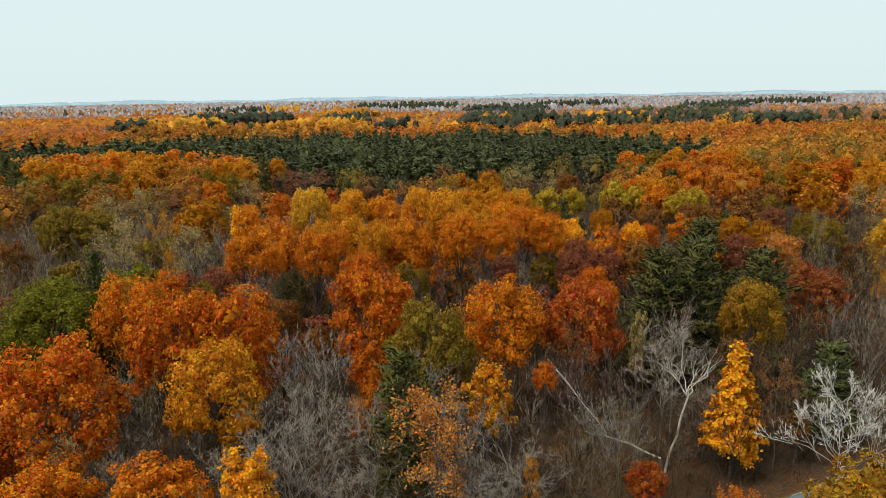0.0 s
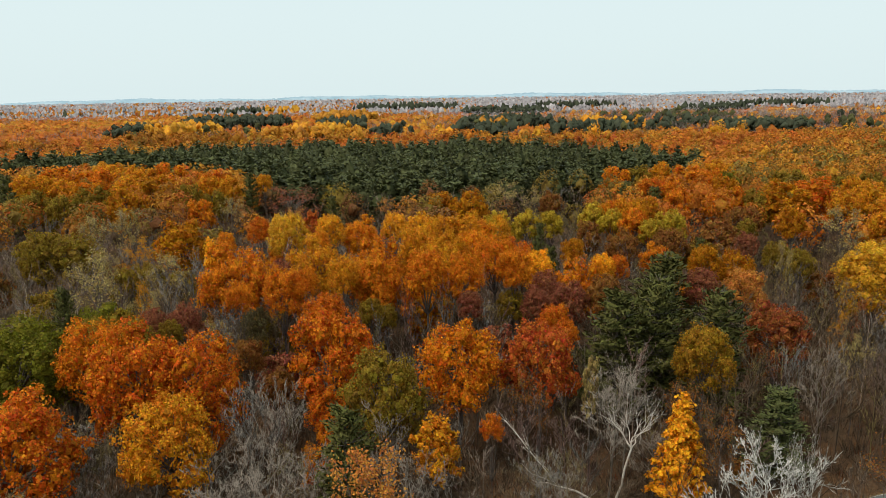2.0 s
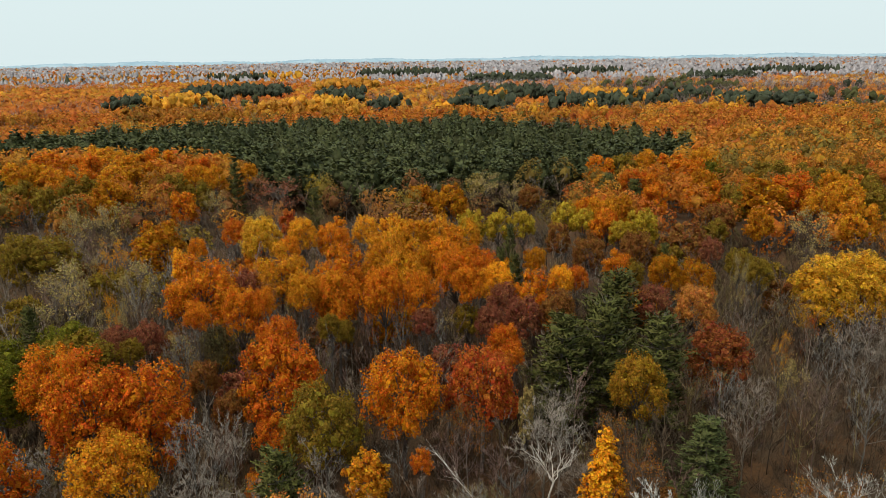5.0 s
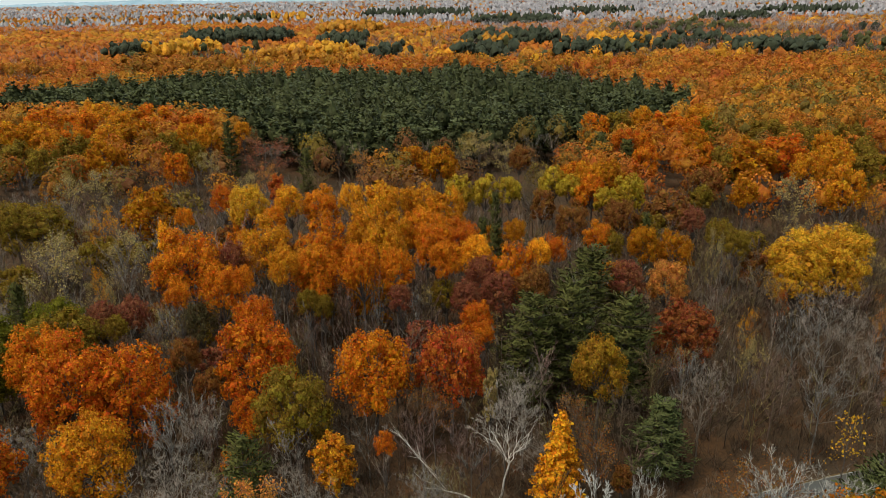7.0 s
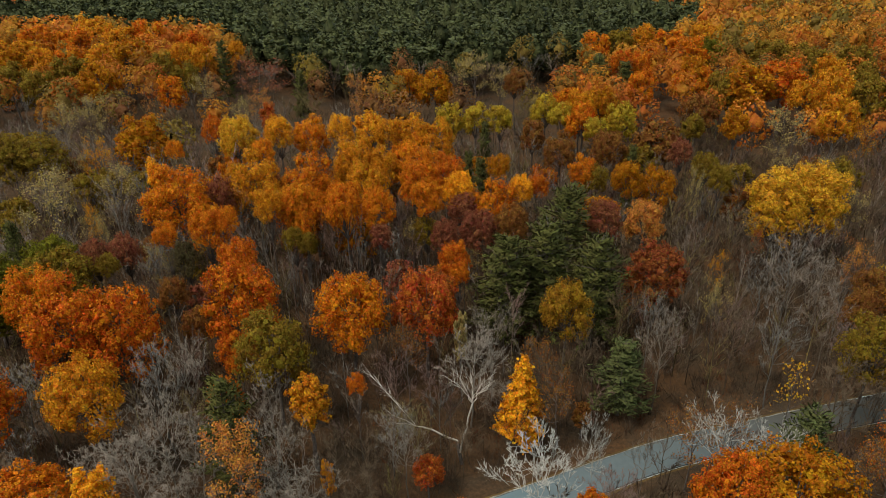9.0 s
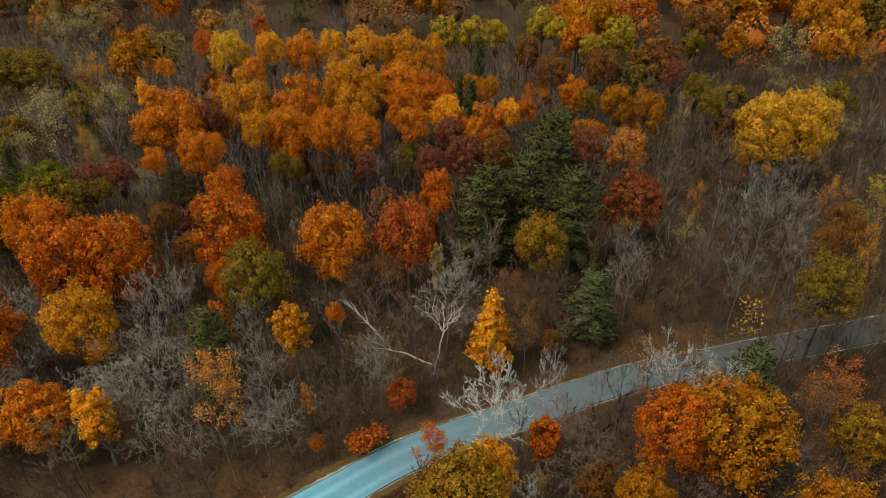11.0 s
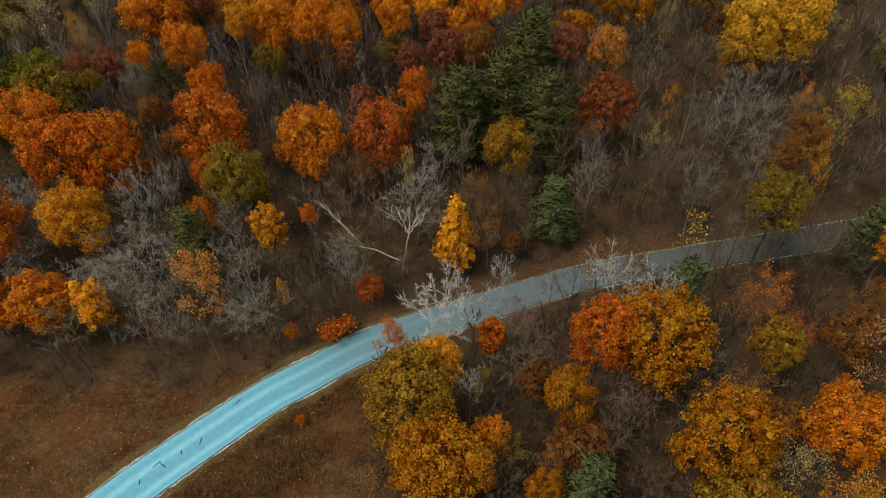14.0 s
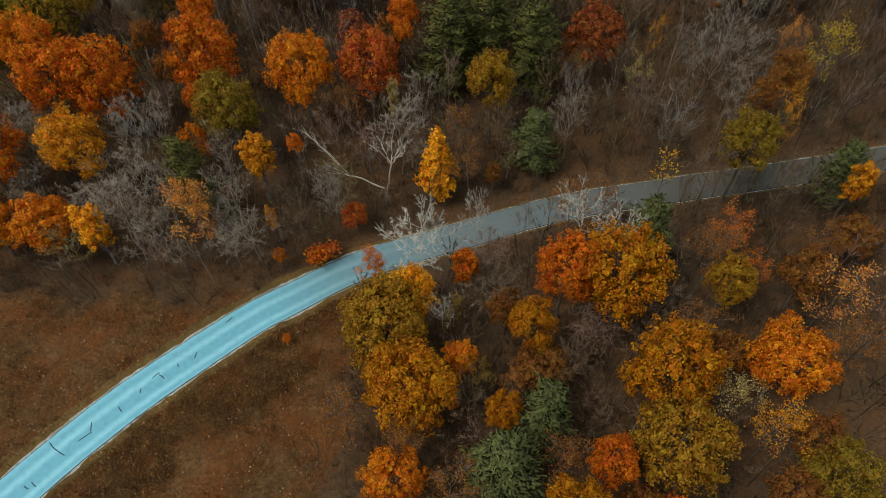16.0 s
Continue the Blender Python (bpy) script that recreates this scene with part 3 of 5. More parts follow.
def tree(kind, x, y, h, r, colour, label="", bark=None, variant=None, group=""):
    """Plants one tree (or shrub) of a kind with its foot at x, y, its height, its crown's radius and its leaf colour."""
    if kind in ("oak", "maple") and y > 185:
        kind = "wood"
    name, makers = BUILDERS[kind]
    r = r * ((1.22 if y > 105 else 1.08) if kind in ("oak", "maple", "wood", "field") else 1.0)
    variant = pick_rng.randrange(len(makers)) if variant is None else variant
    turn = Euler((0, 0, pick_rng.uniform(0, 6.283)))
    key = (kind, variant)
    if key not in PROTO:
        h0, r0, parts = makers[variant]()
        root = new(name)
        root.empty_display_size = 0.5
        root.scale = (1, 1, 1)
        for part_name, me in parts:
            ob = new(part_name, me)
            ob.parent = root
            if part_name == "bare_crown":
                tagged(ob, kind="stuff")
        PROTO[key] = (root, h0, r0)
        root.matrix_basis = Matrix.LocRotScale((x, y, 0), turn, (r / r0, r / r0, h / h0))
    else:
        first, h0, r0 = PROTO[key]
        s = first.scale
        root = copy_thing(first, Matrix.LocRotScale((x, y, 0), turn, (r / r0 / s[0], r / r0 / s[1], h / h0 / s[2])))
    twig = bark or (colour if kind in ("bare", "pale") else GREY)
    for ob in root.children:
        ob.color = (*(colour if ob.name.startswith(("crown", "foliage")) else twig), 1)
    if kind in ("oak", "maple", "wood"):
        k = min(1.2, max(0.34, 1.2 * (r / r0) / (h / h0)))
        for ob in root.children:
            if ob.name.startswith("crown"):
                ob.scale, ob.location = (1, 1, k), (0, 0, h0 * (1 - k))
    words = WORDS[colour]
    text = {"oak": f"tall broadleaf tree with clumped {words} autumn leaves", "field": f"broad tree in deep rounded {words} leaf", "maple": f"round-crowned tree in dense {words} leaf",
            "column": f"narrow tree in {words} leaf down to its foot",
            "poplar": f"slender upright tree with {words} autumn leaves", "wood": f"woodland tree with a {words} autumn crown",
            "tufted": f"fine-twigged tree with {words} leaves on its shoots",
            "last": f"thin dark tree with a few last {words} leaves",
            "sparse": f"half-bare tree with thin {words} leaves on grey twigs", "larch": "conical larch tree in golden yellow autumn needles",
            "pine": f"tall {words} pine with layered feathery boughs", "bare": f"leafless {words} tree with fine upright twigs",
            "pale": "leafless tree with bleached white branches", "shrub": f"low {words} shrub on the forest floor"}[kind]
    tagged(root, label or text, "shrub" if kind == "shrub" else "tree", group or {"shrub": "shrubs of the wood"}.get(kind, "trees of the wood"))
    SPOTS.append((x, y, r))
    return root


# ---- ground, road ----
ROAD = [(-40, -45), (-35, -12), (-28.5, 4.5), (-18.7, 20.9), (-8.2, 36.0), (5.6, 51.3), (13.8, 58.6), (25.4, 67.2), (43, 76.0), (60.2, 84.0), (81.3, 90.7), (103, 97.2), (125, 104), (160, 114), (230, 131)]


def smooth_line(points, step=1.0):
    """Catmull-Rom through the points, resampled."""
    pts = [Vector((*p, 0)) for p in points]
    out = []
    for i in range(len(pts) - 1):
        p0, p1, p2, p3 = pts[max(i - 1, 0)], pts[i], pts[i + 1], pts[min(i + 2, len(pts) - 1)]
        count = max(2, int((p2 - p1).length / step))
        for k in range(count):
            u = k / count
            out.append(0.5 * ((2 * p1) + (p2 - p0) * u + (2 * p0 - 5 * p1 + 4 * p2 - p3) * u ** 2 + (3 * p1 - p0 - 3 * p2 + p3) * u ** 3))
    return np.array([(p.x, p.y) for p in out])


LINE = smooth_line(ROAD)
TAN = unit(np.gradient(LINE, axis=0))
RIGHT = np.stack([TAN[:, 1], -TAN[:, 0]], 1)


def road_side(x, y):
    """Signed distance from the road's middle: right of it is positive."""
    d = np.array([x, y]) - LINE
    i = int(np.argmin(np.sum(d ** 2, 1)))
    return float(np.dot(d[i], RIGHT[i])), i


def is_meadow(x, y):
    """The open grass beside the bend of the road."""
    s, i = road_side(x, y)
    if s < 0:
        return y < 57 + 0.10 * x + 2.0 * math.sin(x * 0.35) and x < 16
    return x < 27 + 2.0 * math.sin(y * 0.4) + max(0, (30 - y)) * 0.2 and y < 62


def strip(name, lefts, rights, z_left, z_right, mat, kind="structure", label="", category=""):
    """A strip of ground along the road between two offsets from its middle."""
    n = len(LINE)
    a = np.concatenate([LINE + RIGHT * np.asarray(lefts).reshape(-1, 1), np.full((n, 1), 1.0) * np.asarray(z_left).reshape(-1, 1)], 1)
    b = np.concatenate([LINE + RIGHT * np.asarray(rights).reshape(-1, 1), np.full((n, 1), 1.0) * np.asarray(z_right).reshape(-1, 1)], 1)
    v = np.stack([a, b], 1).reshape(-1, 3)
    i = np.arange(n - 1) * 2
    f = np.stack([i, i + 1, i + 3, i + 2], 1)
    ob = new(name, mesh_from(name, v, f, 4, mat))
    return tagged(ob, label, category, "", kind)


g_rng = np.random.default_rng(3)
near_axis = np.concatenate([-np.geomspace(4850, 130, 26), np.arange(-120, 240, 2.4), np.geomspace(245, 4850, 26)])
near_y = np.concatenate([-np.geomspace(4850, 60, 26), np.arange(-50, 210, 2.4), np.geomspace(215, 4850, 28)])
gx, gy = np.meshgrid(near_axis, near_y, indexing="ij")
dist = np.full(gx.shape, 1e9)
for p in LINE[::3]:
    dist = np.minimum(dist, np.hypot(gx - p[0], gy - p[1]))
rough = 0.22 * np.sin(gx * 0.31 + 1.3 * np.sin(gy * 0.17)) + 0.20 * np.sin(gy * 0.43 + 1.7 * np.sin(gx * 0.23)) + g_rng.normal(size=gx.shape) * 0.08
gz = -0.02 + (rough - 0.1) * np.clip((dist - 4.5) / 6.0, 0, 1) * (np.hypot(gx, gy - 80) < 320)
gv = np.stack([gx, gy, gz], -1).reshape(-1, 3)
nx, ny = gx.shape
cell = (np.arange(nx - 1)[:, None] * ny + np.arange(ny - 1)[None, :]).ravel()
ground = new("ground", mesh_from("ground", gv, np.stack([cell, cell + ny, cell + ny + 1, cell + 1], 1), 4, GROUND))
open_land = np.zeros(len(gv), dtype=np.float32)
for k in np.nonzero((gv[:, 0] > -110) & (gv[:, 0] < 50) & (gv[:, 1] > -48) & (gv[:, 1] < 70))[0]:
    open_land[k] = 1.0 if is_meadow(gv[k, 0], gv[k, 1]) else 0.0
smooth = open_land.reshape(nx, ny)
for _ in range(2):
    smooth = (smooth + np.roll(smooth, 1, 0) + np.roll(smooth, -1, 0) + np.roll(smooth, 1, 1) + np.roll(smooth, -1, 1)) / 5
ground.data.attributes.new("meadow", 'FLOAT', 'POINT').data.foreach_set("value", np.ascontiguousarray(smooth, dtype=np.float32).ravel())
ground.data.polygons.foreach_set("use_smooth", np.ones(len(cell), dtype=bool))
tagged(ground, "flat forest ground covered in brown leaf litter and meadow grass", "ground", "", "structure")

n_line = len(LINE)
half_width = np.interp(LINE[:, 0], [-6, 6, 22, 48], [3.4, 3.2, 3.02, 2.85])
edge_l = half_width + 0.04 * np.sin(np.arange(n_line) * 0.3) + g_rng.normal(size=n_line) * 0.02
edge_r = half_width + 0.04 * np.sin(np.arange(n_line) * 0.37 + 2) + g_rng.normal(size=n_line) * 0.02
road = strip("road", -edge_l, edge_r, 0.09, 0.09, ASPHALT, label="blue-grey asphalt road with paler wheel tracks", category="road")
across = road.data.attributes.new("across", 'FLOAT', 'POINT')
across.data.foreach_set("value", np.tile([0.0, 1.0], n_line).astype(np.float32))
# how much painted tree shade the road takes on along its length
tree_shade = road.data.attributes.new("tree_shade", 'FLOAT', 'POINT')
tree_shade.data.foreach_set("value", np.repeat(np.interp(LINE[:, 0], [10, 22, 40, 62, 85], [0.0, 0.55, 1.0, 1.35, 2.1]), 2).astype(np.float32))
open_part = np.interp(LINE[:, 0], [14, 34], [1.0, 0.12])
wide_l = 0.30 + 0.10 * np.sin(np.arange(n_line) * 0.5) + g_rng.uniform(-0.12, 0.2, n_line)
wide_r = 0.22 + 0.08 * np.sin(np.arange(n_line) * 0.6) + g_rng.uniform(-0.12, 0.2, n_line)
wide_l, wide_r = wide_l * (0.4 + 0.6 * open_part), wide_r * (0.3 + 0.7 * open_part)
# thin dark strips: tar, and the edge's line of shadow painted in
strip("pavement_edge", -edge_l - 0.14, -edge_l, 0.02, 0.088, TAR, label="dark tar and painted shadow line edging the asphalt", category="road edge")
strip("pavement_edge", edge_r, edge_r + 0.14, 0.088, 0.02, TAR, label="dark tar and painted shadow line edging the asphalt", category="road edge")
strip("gravel_shoulder", -edge_l - 0.14 - wide_l, -edge_l - 0.12, 0.035, 0.045, GRAVEL, label="pale gravel along the road's edge", category="shoulder")
strip("gravel_shoulder", edge_r + 0.12, edge_r + 0.14 + wide_r, 0.045, 0.035, GRAVEL, label="pale gravel along the road's edge", category="shoulder")
strip("verge", -edge_l - 0.5 - (0.9 + 1.6 * wide_l) * open_part, -edge_l - 0.3, 0.0, 0.025, VERGE, label="strip of worn yellow-green roadside grass", category="verge")
strip("verge", edge_r + 0.3, edge_r + 0.5 + (0.8 + 1.6 * wide_r) * open_part, 0.025, 0.0, VERGE, label="strip of worn yellow-green roadside grass", category="verge")


def tar_crack(along, side, turn, length, hook=0.0):
    """A sealed crack: a thin ribbon of tar that lies on the road."""
    i = int(np.argmin(np.hypot(LINE[:, 0] - along[0], LINE[:, 1] - along[1])))
    c = LINE[i] + RIGHT[i] * side
    w0 = math.atan2(TAN[i, 1], TAN[i, 0]) + radians(turn)
    pts, p, w = [], np.array(c), w0
    for k in range(6):
        pts.append(p.copy())
        p = p + np.array([math.cos(w), math.sin(w)]) * length / 5
        w += radians(hook / 5) + 0.15 * math.sin(k * 2.1)
    v, f = [], []
    for k, q in enumerate(pts):
        t = pts[min(k + 1, 5)] - pts[max(k - 1, 0)]
        s = np.array([-t[1], t[0]]) / max(np.linalg.norm(t), 1e-6) * 0.075
        v += [(*(q - s), 0.095), (*(q + s), 0.095)]
        if k:
            f += [2 * k - 2, 2 * k - 1, 2 * k + 1, 2 * k]
    ob = new("tar_seam", mesh_from("tar_seam", v, f, 4, TAR))
    ob.parent = road



for along, side, turn, length, hook in (((4.0, 53.7), -2.2, -8, 1.3, 40), ((0.7, 47.0), -0.3, -125, 1.1, -35), ((-1.8, 44.3), -0.5, -130, 0.7, 50), ((-5.2, 41.2), -0.9, 8, 1.4, -15),
                                        ((-4.2, 42.4), -0.7, -62, 1.2, -40), ((-6.5, 39.6), -0.5, -132, 0.8, 5), ((-8.5, 36.8), -0.2, -100, 1.1, 15), ((-11.6, 33.2), -0.9, -135, 1.5, 15),
                                        ((-13.3, 30.3), 0.2, -10, 2.2, 0), ((-16.5, 29.2), -2.9, -95, 3.6, 25), ((-18.1, 23.1), 0.1, -95, 0.9, 30), ((-17.3, 23.7), 0.5, -98, 1.1, 20)):
    tar_crack(along, side, turn, length, hook)
# ---- trees along the road and on its near side ----
tree("field", 33.0, 49.5, 20.5, 6.3, KHAKI, "round olive-gold tree standing alone beside the road", variant=0)
tree("field", 38.2, 39.5, 19.5, 6.4, OCHRE, "broad orange-gold tree at the edge of the meadow", variant=1)
tree("oak", 67.7, 61.5, 22.8, 7.3, OCHRE, "large golden oak with open clumped foliage", variant=1)
tree("maple", 59.4, 60.0, 22.5, 4.9, RUST, "rust-red tree with a dense rounded crown")
tree("oak", 54.8, 51.0, 18.5, 3.6, OCHRE)
tree("oak", 74.5, 45.4, 23.0, 6.2, OCHRE, variant=2)
tree("oak", 91.2, 49.6, 19.8, 5.8, ORANGE, variant=0)
tree("maple", 75.5, 35.3, 20.0, 6.4, KHAKI)
tree("pine", 57.5, 39.0, 18.0, 4.6, BLUEPINE)
tree("pine", 52.4, 30.5, 18.5, 6.0, BLUEPINE)
tree("oak", 51.5, 38.3, 14.0, 2.7, OCHRE)
tree("maple", 66.5, 32.2, 17.0, 3.4, RUST)
tree("oak", 62.0, 24.5, 19.0, 5.0, OCHRE)
tree("maple", 38.0, 27.0, 16.0, 4.2, ORANGE)
tree("maple", 75.0, 24.0, 17.0, 4.5, RUST)
tree("oak", 96.5, 34.0, 17.0, 5.0, OLIVE)
tree("oak", 90.5, 31.5, 15.0, 3.6, BROWN)
tree("sparse", 88.3, 39.2, 17.5, 3.4, GOLD)
tree("sparse", 83.5, 43.5, 16.0, 3.2, CREAM)
tree("sparse", 100.0, 62.0, 17.0, 4.6, PEACH)
tree("sparse", 82.6, 67.6, 16.5, 3.8, BROWN)
tree("maple", 84.0, 61.6, 18.8, 3.6, KHAKI)
tree("oak", 84.0, 52.0, 13.0, 3.5, BROWN)
tree("poplar", 43.7, 61.8, 15.0, 2.3, RUST)
tree("sparse", 42.0, 55.5, 10.0, 2.6, OLIVE)
tree("oak", 50.5, 56.5, 13.0, 2.8, BROWN)
tree("poplar", 44.5, 47.0, 11.0, 2.6, ORANGE)
tree("sparse", 47.8, 45.0, 11.0, 2.4, OLIVE)
tree("sparse", 52.5, 45.0, 8.0, 1.8, PEACH)
tree("maple", 36.0, 56.0, 16.8, 3.7, YELLOW, "low yellow tree beneath a white-branched tree")
tree("tufted", 28.2, 62.2, 10.5, 2.3, RUST)
tree("pale", 36.6, 61.2, 23.8, 5.6, WHITE, variant=0)
tree("pale", 61.5, 71.0, 20.0, 5.2, WHITE, variant=1)
tree("pale", 68.0, 68.5, 19.0, 4.4, WHITE, variant=0)
tree("pale", 44.6, 69.2, 19.8, 2.6, WHITE, variant=1)
tree("pale", 41.0, 53.0, 14.0, 2.4, WHITE, variant=1)
tree("pine", 72.2, 69.8, 21.3, 4.7, BLUEPINE)
tree("last", 75.4, 82.2, 20.0, 1.9, LEMON, "thin dark tree with a few last yellow leaves", bark=(0.06, 0.05, 0.045))
tree("bare", 83.0, 84.0, 18.0, 5.2, DUN)
tree("bare", 52.5, 72.5, 15.0, 2.4, GREY)
tree("poplar", 107.5, 84.3, 18.0, 2.3, GOLD, "slender bright orange-yellow tree beside the road")
tree("pine", 107.0, 90.2, 17.0, 4.2, BLUEPINE)
tree("bare", 96.0, 84.0, 16.0, 4.0, DUN)
road_rng = random.Random(17)
for x, y in ((57.0, 78.2), (66.5, 80.8), (86.5, 87.2), (90.0, 86.0), (93.0, 89.2), (97.5, 90.5), (100.5, 89.0), (104.0, 92.0), (110.5, 93.2), (114.0, 91.5), (80.5, 84.5), (88.0, 98.5), (96.0, 101.5), (108.0, 104.5)):
    tree("bare", x, y, road_rng.uniform(9, 13), road_rng.uniform(1.8, 2.8), DUN, "thin dark leafless tree leaning beside the road")

# ---- across the road: the wood's edge and the larch ----
tree("larch", 36.4, 83.9, 18.6, 4.1, YELLOW)
tree("poplar", 26.9, 94.9, 19.5, 1.2, CREAM)
tree("oak", 20.6, 103.0, 22.4, 5.6, RED, variant=2)
tree("oak", 8.2, 100.0, 24.2, 6.2, ORANGE, variant=1)
tree("oak", 44.4, 99.0, 22.6, 4.5, KHAKI, "round olive-gold tree before dark pines", variant=0)
tree("pine", 53.2, 92.8, 15.2, 5.2, BLUEPINE)
tree("oak", -10.6, 101.0, 24.8, 6.3, RUST, variant=0)
tree("oak", -10.5, 94.5, 16.0, 3.4, RUST)
tree("maple", -2.0, 86.8, 24.0, 5.3, OLIVE, variant=1)
tree("oak", -29.3, 93.6, 25.0, 6.6, RUST, variant=3)
tree("oak", -37.0, 92.0, 26.5, 6.6, RUST, variant=1)
tree("oak", -45.5, 98.5, 25.0, 5.5, ORANGE)
tree("oak", -26.4, 76.5, 23.0, 5.4, GOLD, variant=2)
tree("maple", -44.2, 74.2, 23.7, 7.0, RUST)
tree("oak", -53.0, 66.0, 20.0, 6.5, RUST)
tree("maple", -29.0, 63.0, 15.2, 5.2, ORANGE)
tree("oak", -38.5, 62.0, 15.5, 5.0, ORANGE)
tree("pine", -5.3, 73.6, 22.4, 4.8, PINE)
tree("poplar", 5.0, 79.2, 18.2, 3.0, GOLD)
tree("oak", 11.8, 80.8, 17.4, 1.4, RUST)
tree("oak", -10.0, 85.0, 13.0, 3.0, ORANGE)
tree("sparse", -13.5, 80.0, 13.5, 3.0, MOSS)
tree("bare", -18.4, 82.0, 18.6, 3.4, SLATE)
tree("column", -19.6, 62.6, 16.6, 2.7, YELLOW)
tree("tufted", -1.6, 64.8, 20.0, 3.7, PEACH)
tree("bare", 6.5, 66.0, 14.4, 5.2, ASH)
tree("bare", -21.0, 73.0, 17.2, 5.4, ASH)
tree("bare", -13.5, 71.0, 16.5, 5.0, ASH)
tree("bare", -16.0, 66.0, 14.5, 4.4, ASH)
tree("bare", -10.0, 64.5, 13.0, 4.0, ASH)
tree("bare", -8.0, 68.0, 15.0, 4.2, ASH)
tree("bare", 1.0, 66.0, 12.5, 3.6, ASH)
tree("bare", 2.5, 72.0, 16.0, 4.4, ASH)
tree("bare", -24.5, 68.5, 13.5, 4.2, ASH)
tree("bare", -18.5, 69.0, 15.0, 4.6, ASH)
tree("bare", -12.0, 61.5, 11.0, 3.8, ASH)
tree("bare", -5.5, 61.8, 10.0, 3.4, ASH)
tree("bare", 3.8, 63.5, 11.0, 3.8, ASH)
tree("bare", 9.0, 63.0, 10.0, 3.2, DUN)
tree("bare", -9.0, 74.0, 16.5, 4.4, ASH)
tree("bare", -17.0, 77.0, 17.0, 4.2, ASH)
tree("bare", 13.5, 67.0, 12.0, 3.2, DUN)
tree("bare", 9.5, 72.5, 15.0, 3.6, DUN)
tree("bare", 14.5, 71.5, 15.0, 3.6, DUN)
tree("bare", 19.5, 74.0, 13.5, 3.4, ASH)
tree("bare", -1.0, 79.5, 18.5, 4.4, ASH)
tree("bare", -16.0, 84.5, 18.0, 4.0, ASH)
tree("bare", 28.5, 89.0, 17.5, 4.6, ASH)
tree("bare", 32.0, 95.0, 18.0, 4.2, ASH)
tree("bare", 40.5, 88.0, 16.0, 3.4, DUN)
tree("bare", 47.0, 93.0, 16.0, 3.6, DUN)
tree("sparse", 39.5, 91.5, 16.5, 3.2, BROWN)
tree("poplar", 9.0, 70.0, 11.0, 1.0, GOLD)
tree("poplar", 10.9, 64.8, 5.6, 1.2, RUST)
tree("maple", 22.5, 74.0, 8.0, 2.3, RED)
tree("shrub", 17.0, 66.3, 3.4, 2.2, RUST)
tree("shrub", 19.0, 67.8, 3.6, 2.0, RED)
tree("poplar", 46.2, 87.0, 7.0, 1.6, BROWN)
tree("shrub", 15.5, 50.4, 2.0, 0.8, ORANGE, "small orange bush on the grass by the road")

# ---- second rank: pines, dark reds and golds ----
tree("pine", 34.7, 113.5, 24.2, 7.2, PINE)
tree("pine", 42.2, 116.5, 25.4, 7.2, PINE)
tree("pine", 51.4, 112.6, 24.2, 6.6, PINE)
tree("pine", 48.3, 133.0, 25.6, 7.7, PINE)
tree("bare", 72.5, 98.5, 17.5, 4.0, DUN)
tree("bare", 86.1, 110.5, 22.0, 6.2, GREY)
tree("oak", 99.5, 109.2, 20.0, 3.4, BROWN)
tree("sparse", 105.7, 112.5, 22.4, 3.8, LIME)
tree("oak", 89.1, 88.4, 24.0, 4.6, OLIVE)
tree("sparse", 95.3, 93.2, 23.6, 2.2, GOLD)
tree("maple", -48.5, 109.5, 22.6, 6.0, OLIVE)
tree("maple", -58.5, 99.5, 23.6, 7.2, SAGE)
tree("maple", -63.0, 110.0, 22.0, 6.0, SAGE)
tree("field", 96.5, 146.0, 25.0, 6.2, LEMON, "broad yellow tree among bare woods", variant=0)
tree("field", 105.0, 147.0, 25.0, 5.8, LEMON, "broad yellow tree among bare woods", variant=1)
tree("oak", 93.7, 102.1, 19.6, 2.8, BROWN)
tree("oak", -25.4, 106.5, 18.6, 2.4, BROWN)
tree("sparse", 71.7, 106.7, 16.8, 2.5, CREAM)
tree("oak", -13.4, 108.6, 25.3, 3.0, RUST)
tree("maple", 26.2, 111.3, 19.3, 1.7, RUST)
tree("maple", -40.0, 113.1, 19.8, 1.8, OLIVE)
tree("oak", -28.3, 114.2, 26.3, 2.0, ORANGE)
tree("maple", -52.8, 115.1, 22.6, 5.3, SAGE)
tree("pine", -59.4, 116.2, 24.8, 3.2, PINE)
tree("maple", 64.0, 118.5, 20.0, 5.2, BRICK)
tree("maple", -26.6, 116.9, 20.8, 2.8, MOSS)
tree("maple", 25.2, 117.9, 20.3, 2.8, RUST)
tree("oak", -17.6, 118.0, 27.6, 1.8, ORANGE)
tree("maple", -45.4, 118.1, 20.3, 2.6, MAROON)
tree("oak", -22.2, 119.2, 27.3, 3.4, ORANGE)
tree("sparse", 75.6, 119.7, 16.0, 1.5, GOLD)
tree("maple", -39.9, 119.8, 20.6, 2.8, MAROON)
tree("sparse", 101.8, 120.1, 17.8, 2.7, PEACH)
tree("maple", 10.7, 123.7, 21.3, 2.1, MAROON)
tree("maple", -4.8, 125.3, 18.3, 1.8, OLIVE)
tree("maple", -7.6, 125.6, 19.6, 2.0, OLIVE)
tree("maple", 23.2, 126.1, 21.0, 2.5, MAROON)
tree("oak", 9.6, 127.7, 27.8, 3.0, ORANGE)
tree("oak", 2.6, 129.6, 27.8, 3.9, ORANGE)
tree("oak", -13.1, 130.0, 26.6, 2.8, GOLD)
tree("sparse", -49.4, 130.3, 18.6, 1.7, CREAM)
tree("oak", 36.6, 131.5, 21.8, 3.2, BROWN)
tree("oak", 19.4, 131.9, 26.8, 3.0, ORANGE)
tree("oak", 63.7, 132.0, 22.8, 3.5, PEACH)
